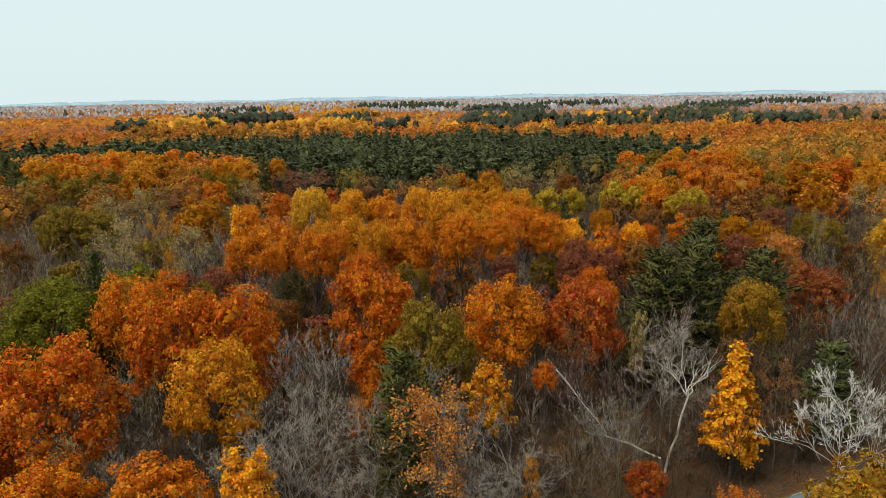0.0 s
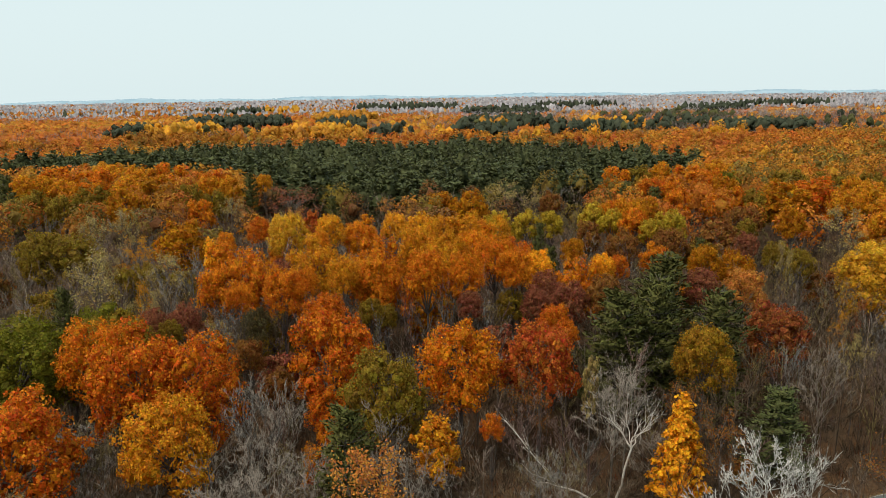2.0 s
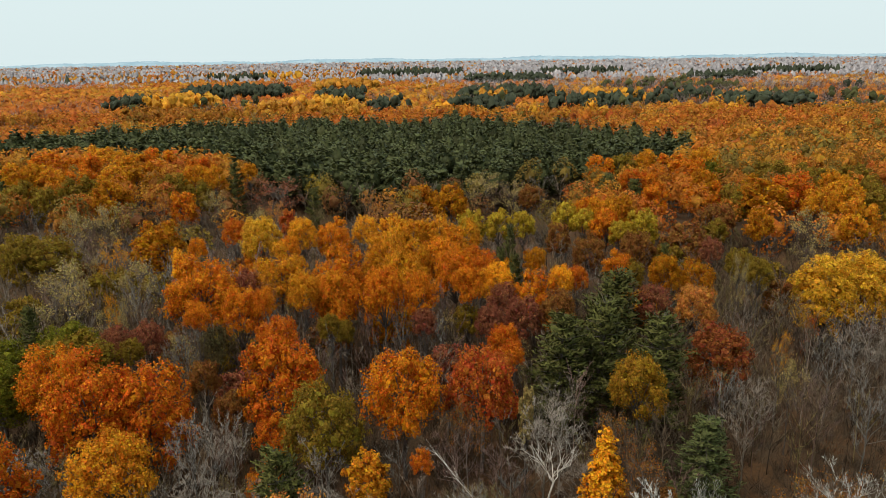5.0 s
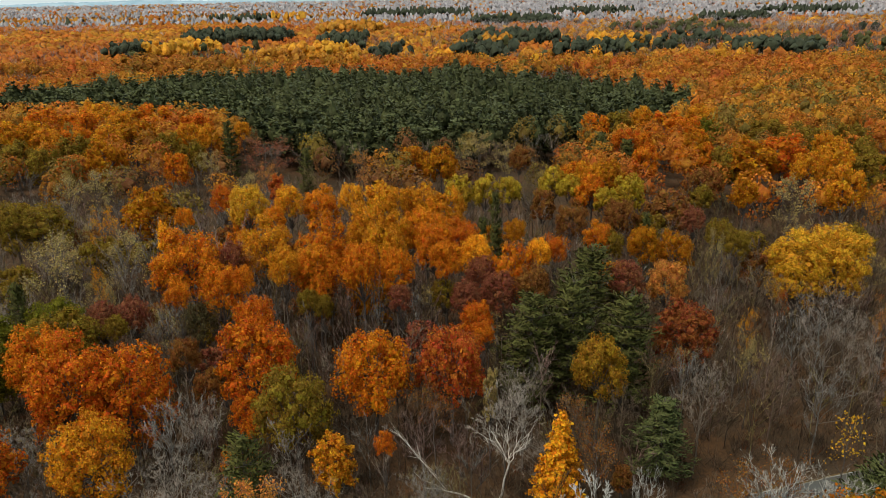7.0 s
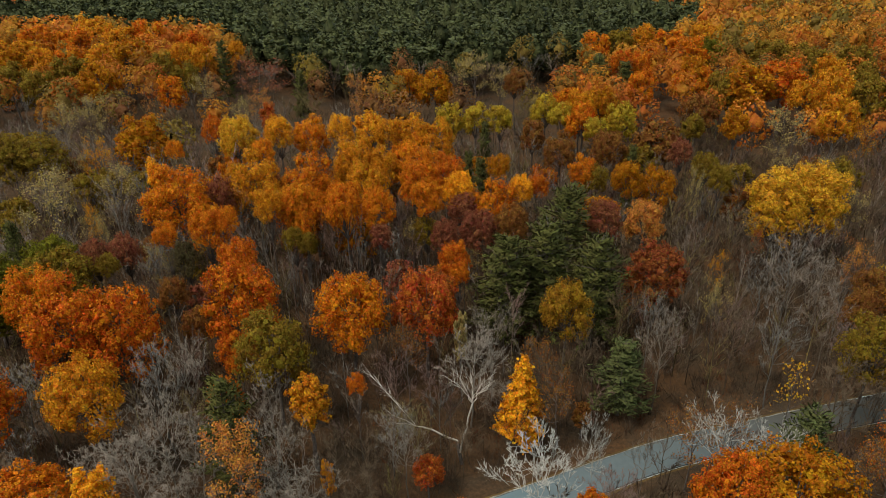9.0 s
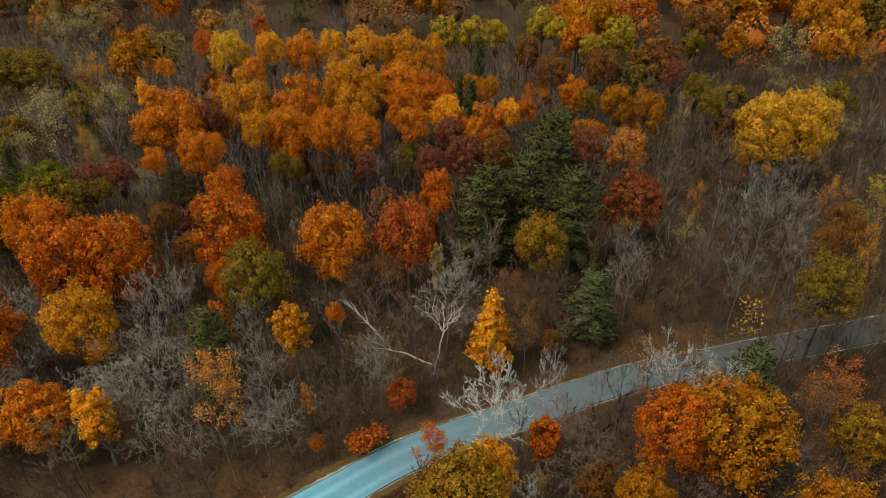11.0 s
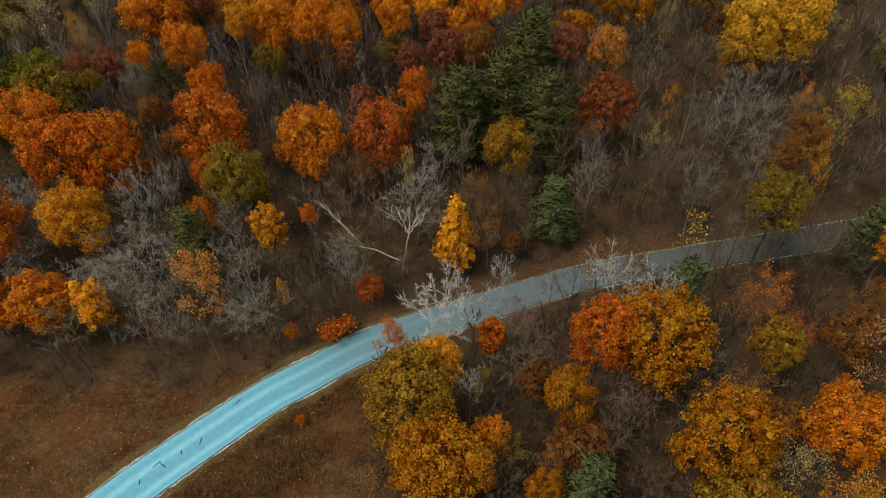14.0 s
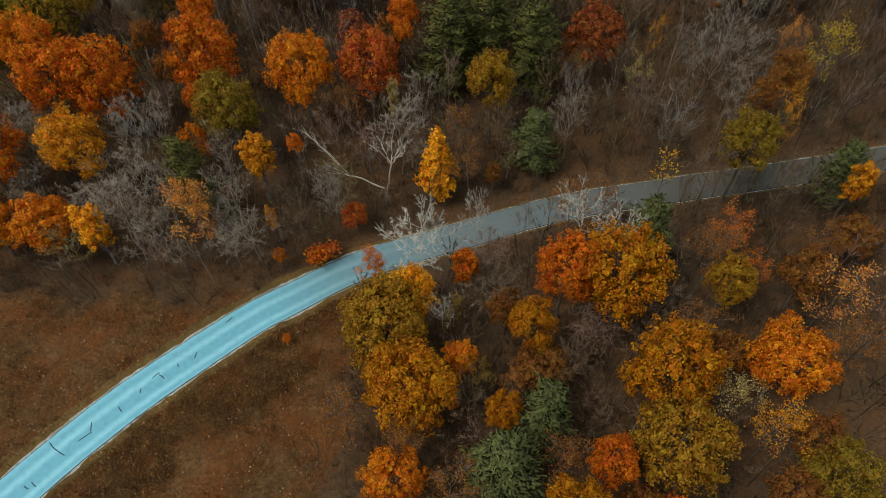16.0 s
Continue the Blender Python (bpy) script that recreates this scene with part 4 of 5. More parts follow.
tree("maple", 19.0, 132.2, 19.0, 2.5, OLIVE)
tree("maple", 29.8, 132.2, 20.6, 3.6, MAROON)
tree("maple", 55.9, 132.5, 22.8, 3.1, MAROON)
tree("oak", -7.1, 133.3, 26.3, 4.5, ORANGE)
tree("sparse", -52.9, 133.4, 21.0, 1.9, GOLD)
tree("sparse", 88.7, 135.2, 14.6, 1.3, RED)
tree("oak", -9.2, 135.6, 25.3, 3.5, GOLD)
tree("sparse", -65.8, 139.8, 25.6, 5.9, CREAM)
tree("maple", 26.3, 140.3, 20.8, 3.0, MAROON)
tree("oak", -36.5, 140.7, 27.8, 6.7, ORANGE)
tree("oak", 5.3, 142.6, 27.8, 4.3, GOLD)
tree("poplar", -42.0, 143.8, 27.6, 2.3, YELLOW)
tree("oak", 33.5, 143.9, 22.6, 4.8, ORANGE)
tree("maple", -28.9, 144.8, 22.3, 3.2, MAROON)
tree("maple", 25.4, 145.1, 23.8, 3.5, YELLOW)
tree("sparse", 77.1, 145.5, 24.3, 1.8, CREAM)
tree("oak", 16.4, 145.6, 26.6, 3.9, ORANGE)
tree("maple", 39.2, 146.0, 22.6, 2.5, YELLOW)
tree("sparse", -25.2, 147.1, 21.3, 3.3, PEACH)
tree("oak", 43.4, 148.6, 21.6, 2.2, RUST)
tree("oak", -8.5, 149.3, 27.0, 5.2, ORANGE)
tree("oak", -22.9, 151.7, 26.3, 5.7, GOLD)
tree("sparse", -56.6, 153.7, 21.3, 5.3, CREAM)
tree("oak", 7.7, 154.7, 26.6, 3.1, GOLD)
tree("oak", 22.4, 155.9, 24.6, 4.0, RUST)
tree("oak", 34.6, 156.0, 23.8, 2.3, OCHRE)
tree("oak", 65.1, 156.5, 21.8, 3.5, OCHRE)
tree("oak", 72.5, 157.0, 21.0, 3.8, OCHRE)
tree("maple", 87.1, 157.6, 20.6, 2.6, OLIVE)
tree("oak", 0.8, 157.6, 28.3, 4.7, GOLD)
tree("pine", 30.4, 159.7, 21.6, 3.4, PINE)
tree("oak", 13.9, 160.9, 27.3, 5.2, TANGERINE)
tree("maple", 58.3, 161.1, 19.3, 2.8, OLIVE)
tree("oak", -45.1, 162.2, 25.3, 1.9, TANGERINE)
tree("oak", 55.7, 162.9, 21.3, 3.2, ORANGE)
tree("pine", 27.4, 163.6, 22.0, 2.6, PINE)
tree("oak", -23.7, 165.3, 24.8, 2.6, TANGERINE)
tree("maple", 86.2, 167.4, 20.3, 3.0, OLIVE)
tree("maple", -94.0, 170.9, 24.6, 4.7, OLIVE)
tree("pine", 69.3, 172.4, 20.3, 2.7, PINE)
tree("sparse", -70.2, 172.9, 21.8, 4.0, GOLD)
tree("maple", -89.1, 174.1, 23.8, 7.6, OLIVE)
tree("maple", 82.4, 175.8, 20.8, 2.7, MAROON)
tree("oak", -34.0, 176.8, 27.3, 4.5, LEMON)
tree("oak", 5.9, 177.3, 26.0, 2.7, GOLD)
tree("oak", 51.4, 178.6, 21.8, 3.9, BROWN)
tree("oak", -23.4, 179.2, 26.3, 3.5, AMBER)
tree("oak", -6.8, 179.6, 26.6, 3.0, AMBER)
tree("oak", 18.9, 180.2, 25.6, 4.1, GOLD)
tree("oak", 11.8, 180.9, 26.3, 4.4, GOLD)
tree("oak", 64.8, 182.7, 21.0, 4.4, BROWN)
tree("oak", -16.1, 183.4, 25.3, 4.3, TANGERINE)
tree("maple", -42.4, 183.6, 25.0, 2.8, RUST)

tree("bare", 91.5, 123.5, 17, 6.1, SLATE)
tree("bare", 94.3, 116.4, 18.5, 5.4, GREY)
tree("bare", 84.1, 117.8, 16, 4.7, SLATE)
tree("bare", 73.7, 132.8, 17.5, 4.2, GREY)
tree("bare", 68.5, 108.7, 19, 3.2, DUN)
tree("bare", 73.5, 100.8, 17, 3.6, MAUVE)
tree("bare", 78.3, 95.5, 18.5, 4.0, SLATE)
tree("bare", 89.4, 102.9, 16, 4.4, GREY)
tree("bare", 59.5, 103.2, 17.5, 2.8, SLATE)
tree("bare", 58.9, 93.7, 19, 3.0, GREY)
tree("bare", 83.5, 134.4, 17, 4.3, DUN)
tree("bare", 89.2, 95.5, 18.5, 3.5, MAUVE)
tree("bare", -0.4, 129.3, 20.5, 2.6, MAUVE)
tree("bare", 6.2, 125.0, 20.5, 2.2, SLATE)
tree("bare", 13.4, 123.1, 20.5, 2.6, SLATE)
tree("bare", 13.8, 132.0, 20.5, 2.1, MAUVE)
tree("bare", -19.6, 129.3, 20.5, 3.1, SLATE)
tree("bare", -32.0, 116.5, 20.5, 3.2, SLATE)
tree("bare", -23.4, 118.2, 20.5, 2.0, MAUVE)
tree("bare", -5.3, 114.7, 20.5, 1.9, SLATE)
tree("pine", -188.0, 306.0, 26.0, 6.6, PINE)
tree("pine", -178.0, 296.0, 25.0, 6.2, PINE)
tree("pine", -196.0, 318.0, 27.0, 6.4, PINE)
tree("pine", -170.0, 282.0, 23.0, 5.8, PINE)
tree("pine", -161.0, 271.0, 21.0, 5.4, PINE)
tree("pine", -205.0, 330.0, 27.0, 6.4, PINE)

# ---- third rank, up to the pine grove ----
tree("oak", 0.5, 185.4, 25.3, 4.0, AMBER)
tree("oak", -64.4, 185.8, 24.3, 6.6, OCHRE)
tree("maple", 79.7, 188.2, 21.8, 5.7, BROWN)
tree("pine", 31.7, 188.5, 21.6, 2.7, PINE)
tree("oak", 45.0, 190.3, 21.6, 3.2, BROWN)
tree("oak", 100.5, 190.4, 24.6, 3.4, OCHRE)
tree("sparse", 135.6, 190.8, 20.3, 2.7, GOLD)
tree("sparse", 113.6, 191.5, 23.6, 5.9, CREAM)
tree("maple", 62.4, 191.6, 21.8, 2.7, LIME)
tree("oak", 131.5, 198.2, 26.0, 4.9, GOLD)
tree("oak", 60.2, 198.3, 24.0, 4.3, ORANGE)
tree("maple", 91.8, 199.8, 20.0, 2.9, OLIVE)
tree("maple", 36.0, 200.0, 23.0, 3.0, LIME)
tree("maple", 29.4, 201.7, 22.8, 3.5, LIME)
tree("maple", 54.6, 202.4, 22.8, 2.9, LIME)
tree("poplar", -32.6, 202.6, 23.6, 2.6, RED)
tree("maple", 21.4, 203.8, 22.6, 3.7, LIME)
tree("maple", 72.2, 205.4, 21.8, 4.1, LIME)
tree("sparse", -90.0, 206.2, 21.6, 5.5, CREAM)
tree("maple", 50.3, 208.5, 23.6, 3.8, LIME)
tree("oak", 60.7, 209.0, 24.8, 3.8, GOLD)
tree("sparse", -101.6, 211.1, 20.6, 4.5, CREAM)
tree("sparse", -44.8, 213.5, 20.8, 3.7, CREAM)
tree("oak", 58.0, 215.9, 23.6, 4.1, ORANGE)
tree("oak", 67.6, 215.9, 24.3, 4.6, OCHRE)
tree("sparse", 45.6, 216.3, 19.3, 3.6, MOSS)
tree("oak", 129.6, 217.7, 25.3, 4.0, GOLD)
tree("oak", 98.6, 218.3, 20.6, 4.7, BROWN)
tree("oak", 140.6, 222.9, 26.6, 5.0, GOLD)
tree("maple", 153.0, 224.4, 24.6, 5.4, OLIVE)
tree("sparse", -10.4, 229.4, 18.3, 2.5, PEACH)
tree("sparse", -43.2, 233.5, 18.6, 4.0, PEACH)
tree("oak", 119.8, 234.8, 26.3, 7.9, OCHRE)
tree("maple", 111.2, 236.5, 23.3, 4.7, OLIVE)
tree("oak", 84.5, 238.4, 23.8, 4.4, ORANGE)
tree("maple", 131.2, 238.4, 26.8, 7.4, RUST)
tree("sparse", -84.9, 240.2, 18.6, 3.3, PEACH)
tree("oak", 15.4, 240.4, 23.6, 5.2, OCHRE)
tree("sparse", -67.6, 243.2, 21.3, 4.3, CREAM)
tree("oak", -78.9, 243.6, 21.6, 4.7, ORANGE)
tree("maple", 160.6, 243.6, 24.6, 4.1, OLIVE)
tree("maple", -126.9, 244.2, 23.8, 5.1, OLIVE)
tree("oak", 103.8, 245.3, 23.0, 6.3, ORANGE)
tree("oak", 43.0, 246.5, 21.8, 3.1, BROWN)
tree("oak", 103.6, 246.7, 26.6, 4.6, OCHRE)
tree("oak", 5.1, 247.8, 22.6, 5.6, OCHRE)
tree("oak", -106.2, 248.4, 25.6, 6.2, OCHRE)
tree("oak", 151.6, 250.5, 25.3, 4.6, GOLD)
tree("sparse", -15.0, 253.2, 19.0, 3.4, PEACH)
tree("sparse", 38.4, 254.3, 21.6, 5.0, CREAM)
tree("pine", -34.9, 254.4, 20.3, 3.9, PINE)
tree("maple", -145.1, 256.8, 23.3, 5.9, OLIVE)
tree("sparse", -51.7, 258.0, 22.8, 9.3, MAROON)
tree("pine", 83.4, 260.6, 21.3, 5.7, PINE)
tree("maple", -79.2, 261.3, 22.3, 4.6, OLIVE)
tree("sparse", 29.3, 264.9, 22.8, 6.9, CREAM)
tree("pine", 75.1, 266.9, 22.3, 7.1, PINE)
tree("maple", 83.6, 268.6, 23.6, 3.7, RUST)
tree("maple", -127.6, 268.6, 23.6, 6.9, OLIVE)
tree("oak", 92.2, 272.7, 22.3, 3.7, ORANGE)
tree("maple", -93.3, 272.7, 23.3, 5.3, OLIVE)
tree("oak", -140.4, 274.6, 25.6, 6.1, GOLD)
tree("maple", 154.5, 274.8, 23.8, 6.3, OLIVE)
tree("maple", 172.2, 276.1, 23.8, 5.8, OLIVE)
tree("oak", -77.8, 276.2, 25.6, 3.5, GOLD)
tree("oak", -130.9, 276.4, 25.8, 5.8, ORANGE)
tree("pine", -70.7, 278.0, 26.6, 4.5, PINE)
tree("sparse", -38.9, 278.4, 20.6, 4.2, LIME)
tree("oak", -120.6, 278.5, 25.8, 6.5, GOLD)
tree("oak", -158.3, 279.6, 25.8, 6.9, OCHRE)
tree("oak", -66.0, 282.0, 25.6, 2.8, GOLD)
tree("oak", -87.5, 282.3, 25.6, 5.4, GOLD)
tree("maple", 143.8, 283.1, 24.6, 6.8, OLIVE)
tree("oak", -159.8, 287.4, 26.0, 8.6, GOLD)
tree("oak", -114.3, 289.2, 24.8, 8.1, OCHRE)
tree("oak", 114.1, 289.8, 24.6, 6.7, ORANGE)
tree("maple", 124.9, 296.0, 22.3, 5.5, SAGE)
tree("oak", 77.9, 298.6, 25.0, 6.0, ORANGE)
tree("oak", 108.3, 298.7, 25.0, 8.7, ORANGE)
tree("maple", 90.2, 308.3, 24.3, 5.8, OLIVE)
tree("oak", -96.0, 311.5, 24.6, 6.4, RUST)
tree("oak", -146.8, 311.5, 26.3, 7.8, ORANGE)
tree("oak", 100.8, 312.6, 25.3, 4.0, GOLD)
tree("oak", 128.0, 315.2, 25.3, 6.1, GOLD)
tree("oak", -130.4, 318.0, 26.3, 6.8, GOLD)
tree("oak", -170.7, 321.8, 26.0, 8.3, ORANGE)
tree("oak", -121.3, 326.9, 26.8, 7.9, ORANGE)
tree("oak", -151.0, 338.3, 25.3, 7.8, GOLD)
tree("oak", -156.8, 340.0, 26.0, 5.1, GOLD)


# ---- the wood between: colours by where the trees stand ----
# grey of leafless woods with the haze of distance mixed into the colour
HAZED_LILAC = (0.55, 0.51, 0.52)


def pine_front(x):
    return np.interp(x, [-260, -196, -132, -95, -67, -16, 29, 67, 128, 140], [384, 379, 372, 345, 303, 280, 288, 306, 350, 372])


def pine_back(x):
    return np.interp(x, [-260, -237, -182, -67, 15, 90, 132, 144], [410, 430, 500, 527, 537, 472, 424, 400])


def grove(x, y):
    """Whether the dark pine grove covers this place."""
    wob = 10 * math.sin(x * 0.05) + 8 * math.sin(y * 0.07 + x * 0.02)
    return -255 < x < 142 and pine_front(x) + wob * 0.3 < y < pine_back(x) + wob


def in_disc(x, y, cx, cy, r):
    return (x - cx) ** 2 + (y - cy) ** 2 < r * r


# groups of like trees that stand out of the far woods: middle, radius, colour
FAR_PINES = ((-51, 709, 23), (-24, 704, 10), (85, 916, 57), (148, 713, 42), (305, 724, 24), (300, 869, 25), (329, 681, 29), (222, 765, 21), (43, 696, 34), (-126, 908, 34), (-285, 1007, 76),
             (-324, 778, 29), (-507, 1780, 81), (553, 1469, 67), (-104, 2031, 152), (363, 1988, 114), (130, 1469, 86), (847, 1815, 105))
FAR_LEAF = ((-275, 774, 44, YELLOW), (-143, 641, 25, GOLD), (-118, 700, 40, YELLOW), (11, 638, 9, YELLOW), (130, 619, 9, YELLOW), (195, 788, 36, YELLOW), (249, 618, 16, YELLOW), (-419, 1824, 57, YELLOW),
            (-164, 1227, 57, GOLD), (80, 560, 8, YELLOW), (62, 837, 17, GOLD), (-82, 596, 19, GOLD), (26, 570, 15, ORANGE), (-225, 588, 32, OCHRE), (-182, 553, 29, OCHRE))
FAR_BARE_SPOTS = ((-290, 691, 25), (-207, 735, 42), (372, 1150, 124), (406, 743, 76), (52, 778, 38), (173, 666, 25), (285, 804, 38), (-17, 657, 19), (95, 657, 25), (449, 864, 67))


def zone(x, y, rng):
    """The kind of growth and its colour at a place in the wood."""
    def choose(*options):
        k = rng.random() * sum(w for w, _, _ in options)
        for w, kind, colour in options:
            k -= w
            if k <= 0:
                return kind, colour
        return options[-1][1:]

    wob = 10 * math.sin(x * 0.05) + 8 * math.sin(y * 0.07 + x * 0.02)
    if y > 500:
        for cx, cy, r in FAR_PINES:
            if in_disc(x, y, cx, cy, r + wob * 0.3):
                return "tall_pine", DEEP
        for cx, cy, r, c in FAR_LEAF:
            if in_disc(x, y, cx, cy, r):
                return "tall_leaf", c
        for cx, cy, r in FAR_BARE_SPOTS:
            if in_disc(x, y, cx, cy, r + wob):
                return choose((6, "bare", LILAC), (1, "leaf", ORANGE), (1, "pine", PINE))
    tints = ((3, "bare", GREY), (5, "bare", DUN), (2, "bare", MAUVE), (1, "bare", SLATE), (2, "bare", MOSS))
    if y < 130:
        if road_side(x, y)[0] > 0:
            return choose((1.6, "thin", BROWN), (0.5, "thin", RUST), (1.4, "leaf", BROWN), (9, "bare", DUN), (2, "bare", MAUVE))
        if x > 62:
            return choose((0.5, "thin", CREAM), *tints, (4, "bare", DUN))
        if y < 98 or x > 30:
            return choose((0.6, "thin", BROWN), *tints)
        return choose((1.6, "leaf", BROWN), (0.8, "thin", CREAM), (1.0, "leaf", OLIVE), (0.9, "leaf", MAROON), *tints)
    if y < 200:
        if x > 62:
            return choose((0.8, "leaf", BROWN), (0.6, "thin", CREAM), (0.5, "leaf", OLIVE), *tints)
        if x < -40:
            return choose((0.8, "leaf", OLIVE), (0.8, "thin", CREAM), (0.8, "leaf", BROWN), *tints)
        return choose((1, "leaf", ORANGE), (1, "leaf", OCHRE), (1.5, "leaf", BROWN), (0.6, "thin", CREAM), *tints)
    if grove(x, y):
        return "pine", PINE
    if y < pine_front(x) + 8 and -75 < x < 62 and y < 320:
        return choose((1.0, "leaf", OLIVE), (1.2, "leaf", BROWN), (0.8, "leaf", OCHRE), *tints)
    if x <= -60 and y < 240:
        return choose((1.2, "leaf", BROWN), (1.0, "leaf", OLIVE), (0.6, "leaf", OCHRE), *tints)
    if x <= -60 and y < pine_front(x):
        return choose((4, "leaf", ORANGE), (5, "leaf", GOLD), (3, "leaf", OCHRE), (2, "leaf", OLIVE), (1, "leaf", RUST), (1.2, "bare", GREY))
    # beyond: broad patches of like trees
    patch = noise.noise(Vector((x * 0.011, y * 0.008, 0.3))) + 0.5 * noise.noise(Vector((x * 0.035, y * 0.03, 4.1)))
    leafy = noise.noise(Vector((x * 0.006, y * 0.0045, 7.7))) + 0.4 * noise.noise(Vector((x * 0.03, y * 0.02, 2.2)))
    if y < 620:
        if y < 230 and rng.random() < 0.5:
            return choose(*tints)
        if leafy + rng.uniform(-0.12, 0.12) < -0.5 and y > 400:
            return "bare", LILAC
        k = patch + rng.uniform(-0.48, 0.48) + (0.05 if x > 60 else -0.02)
        if y < 280 and rng.random() < 0.16:
            return "bare", GREY
        if x < -150 and y > 540:
            return "leaf", RUST if k < 0.1 else ORANGE if k < 0.4 else OCHRE
        return "leaf", RUST if k < -0.40 else ORANGE if k < 0.02 else GOLD if k < 0.26 else OCHRE if k < 0.36 else OLIVE if k < 0.72 else GOLD
    wide = noise.noise(Vector((x * 0.0016, y * 0.0032, 1.9))) + 0.6 * noise.noise(Vector((x * 0.006, y * 0.010, 5.0)))
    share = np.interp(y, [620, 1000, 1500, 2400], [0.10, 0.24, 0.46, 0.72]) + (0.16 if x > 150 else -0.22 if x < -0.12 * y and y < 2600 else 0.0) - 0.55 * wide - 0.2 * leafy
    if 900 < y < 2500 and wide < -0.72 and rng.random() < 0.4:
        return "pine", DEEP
    # bare trees grow more frequent with distance, the farthest in the haze-paled tone
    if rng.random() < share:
        return "bare", LILAC if y < 1100 else HAZED_LILAC
    k = patch + 0.4 * wide + rng.uniform(-0.16, 0.16)
    if x < -150 and y < 1500:
        k -= 0.25
    return "leaf", RUST if k < -0.35 else ORANGE if k < 0.05 else GOLD if k < 0.38 else YELLOW if k < 0.5 else OCHRE


def in_view(x, y, margin=14):
    """Whether the walk ever looks over this place."""
    return y > 18 and -0.66 * y - margin - 6 < x < 0.62 * y + 66 + margin


fill = random.Random(21)
STEP = 6.2
THICKET = []
for row in range(int((192 - 20) / STEP)):
    for col in range(int(330 / STEP)):
        x = -130 + (col + 0.5 * (row % 2)) * STEP + fill.uniform(-2.0, 2.0)
        y = 22 + row * STEP + fill.uniform(-2.0, 2.0)
        if not in_view(x, y) or abs(road_side(x, y)[0]) < 5.5 or is_meadow(x, y):
            continue
        gap = min((math.hypot(x - a, y - b) / (0.62 * r + 1.6) for a, b, r in SPOTS), default=9)
        if gap < 1.0:
            continue
        if x < 46 and y > 40 and road_side(x, y)[0] > 0:
            continue
        kind, colour = zone(x, y, fill)
        h = fill.uniform(11, 16) if y < 100 else fill.uniform(13, 19)
        if kind == "bare" and (y > 92 or x > 75 or fill.random() < 0.35):
            THICKET.append((x, y, h * (0.9 if y < 95 else 1.08), fill.uniform(2.8, 4.9), colour))
            SPOTS.append((x, y, 3.4))
        elif kind == "bare":
            tree("bare", x, y, h * 0.92, fill.uniform(2.6, 4.4), colour)
        elif kind == "thin":
            tree("sparse", x, y, h, fill.uniform(2.6, 4.0), colour)
        elif kind == "pine":
            tree("pine", x, y, h + 2, fill.uniform(3.4, 4.6), colour)
        else:
            tree("oak" if y < 110 else "wood", x, y, h, fill.uniform(2.8, 4.4), colour)


# young leafless trees crowd the ground between
for row in range(int((215 - 30) / 4.6)):
    for col in range(int(330 / 4.6)):
        x = -130 + (col + 0.5 * (row % 2)) * 4.6 + fill.uniform(-1.8, 1.8)
        y = 30 + row * 4.6 + fill.uniform(-1.8, 1.8)
        if not in_view(x, y) or abs(road_side(x, y)[0]) < 6.5 or is_meadow(x, y):
            continue
        if min((math.hypot(x - a, y - b) / (0.42 * r + 1.1) for a, b, r in SPOTS), default=9) < 1.0:
            continue
        near_side = road_side(x, y)[0] > 0
        if y > 104 and x < 62:
            THICKET.append((x, y, fill.uniform(12, 18), fill.uniform(2.8, 4.4), fill.choice((GREY, MAUVE, SLATE, ASH, DUN, MOSS))))
        else:
            h = fill.uniform(6, 11) if near_side or y < 92 else fill.uniform(9, 15)
            THICKET.append((x, y, h, fill.uniform(2.2, 3.8), fill.choice((DUN, DUN, DUN, MAUVE) if near_side else (DUN, DUN, DUN, MAUVE, MOSS, GREY))))

for x, y, h in ((-36, 157, 21), (-33, 166, 22), (-41, 163, 20), (-33.5, 177, 22), (-27, 180, 21), (-45, 172, 20), (-56, 150, 19), (-61, 156, 18), (-54, 160, 19), (-50, 152, 18)):
    THICKET.append((x, y, h, fill.uniform(3.8, 5.2), LILAC if x > -46 else SLATE))


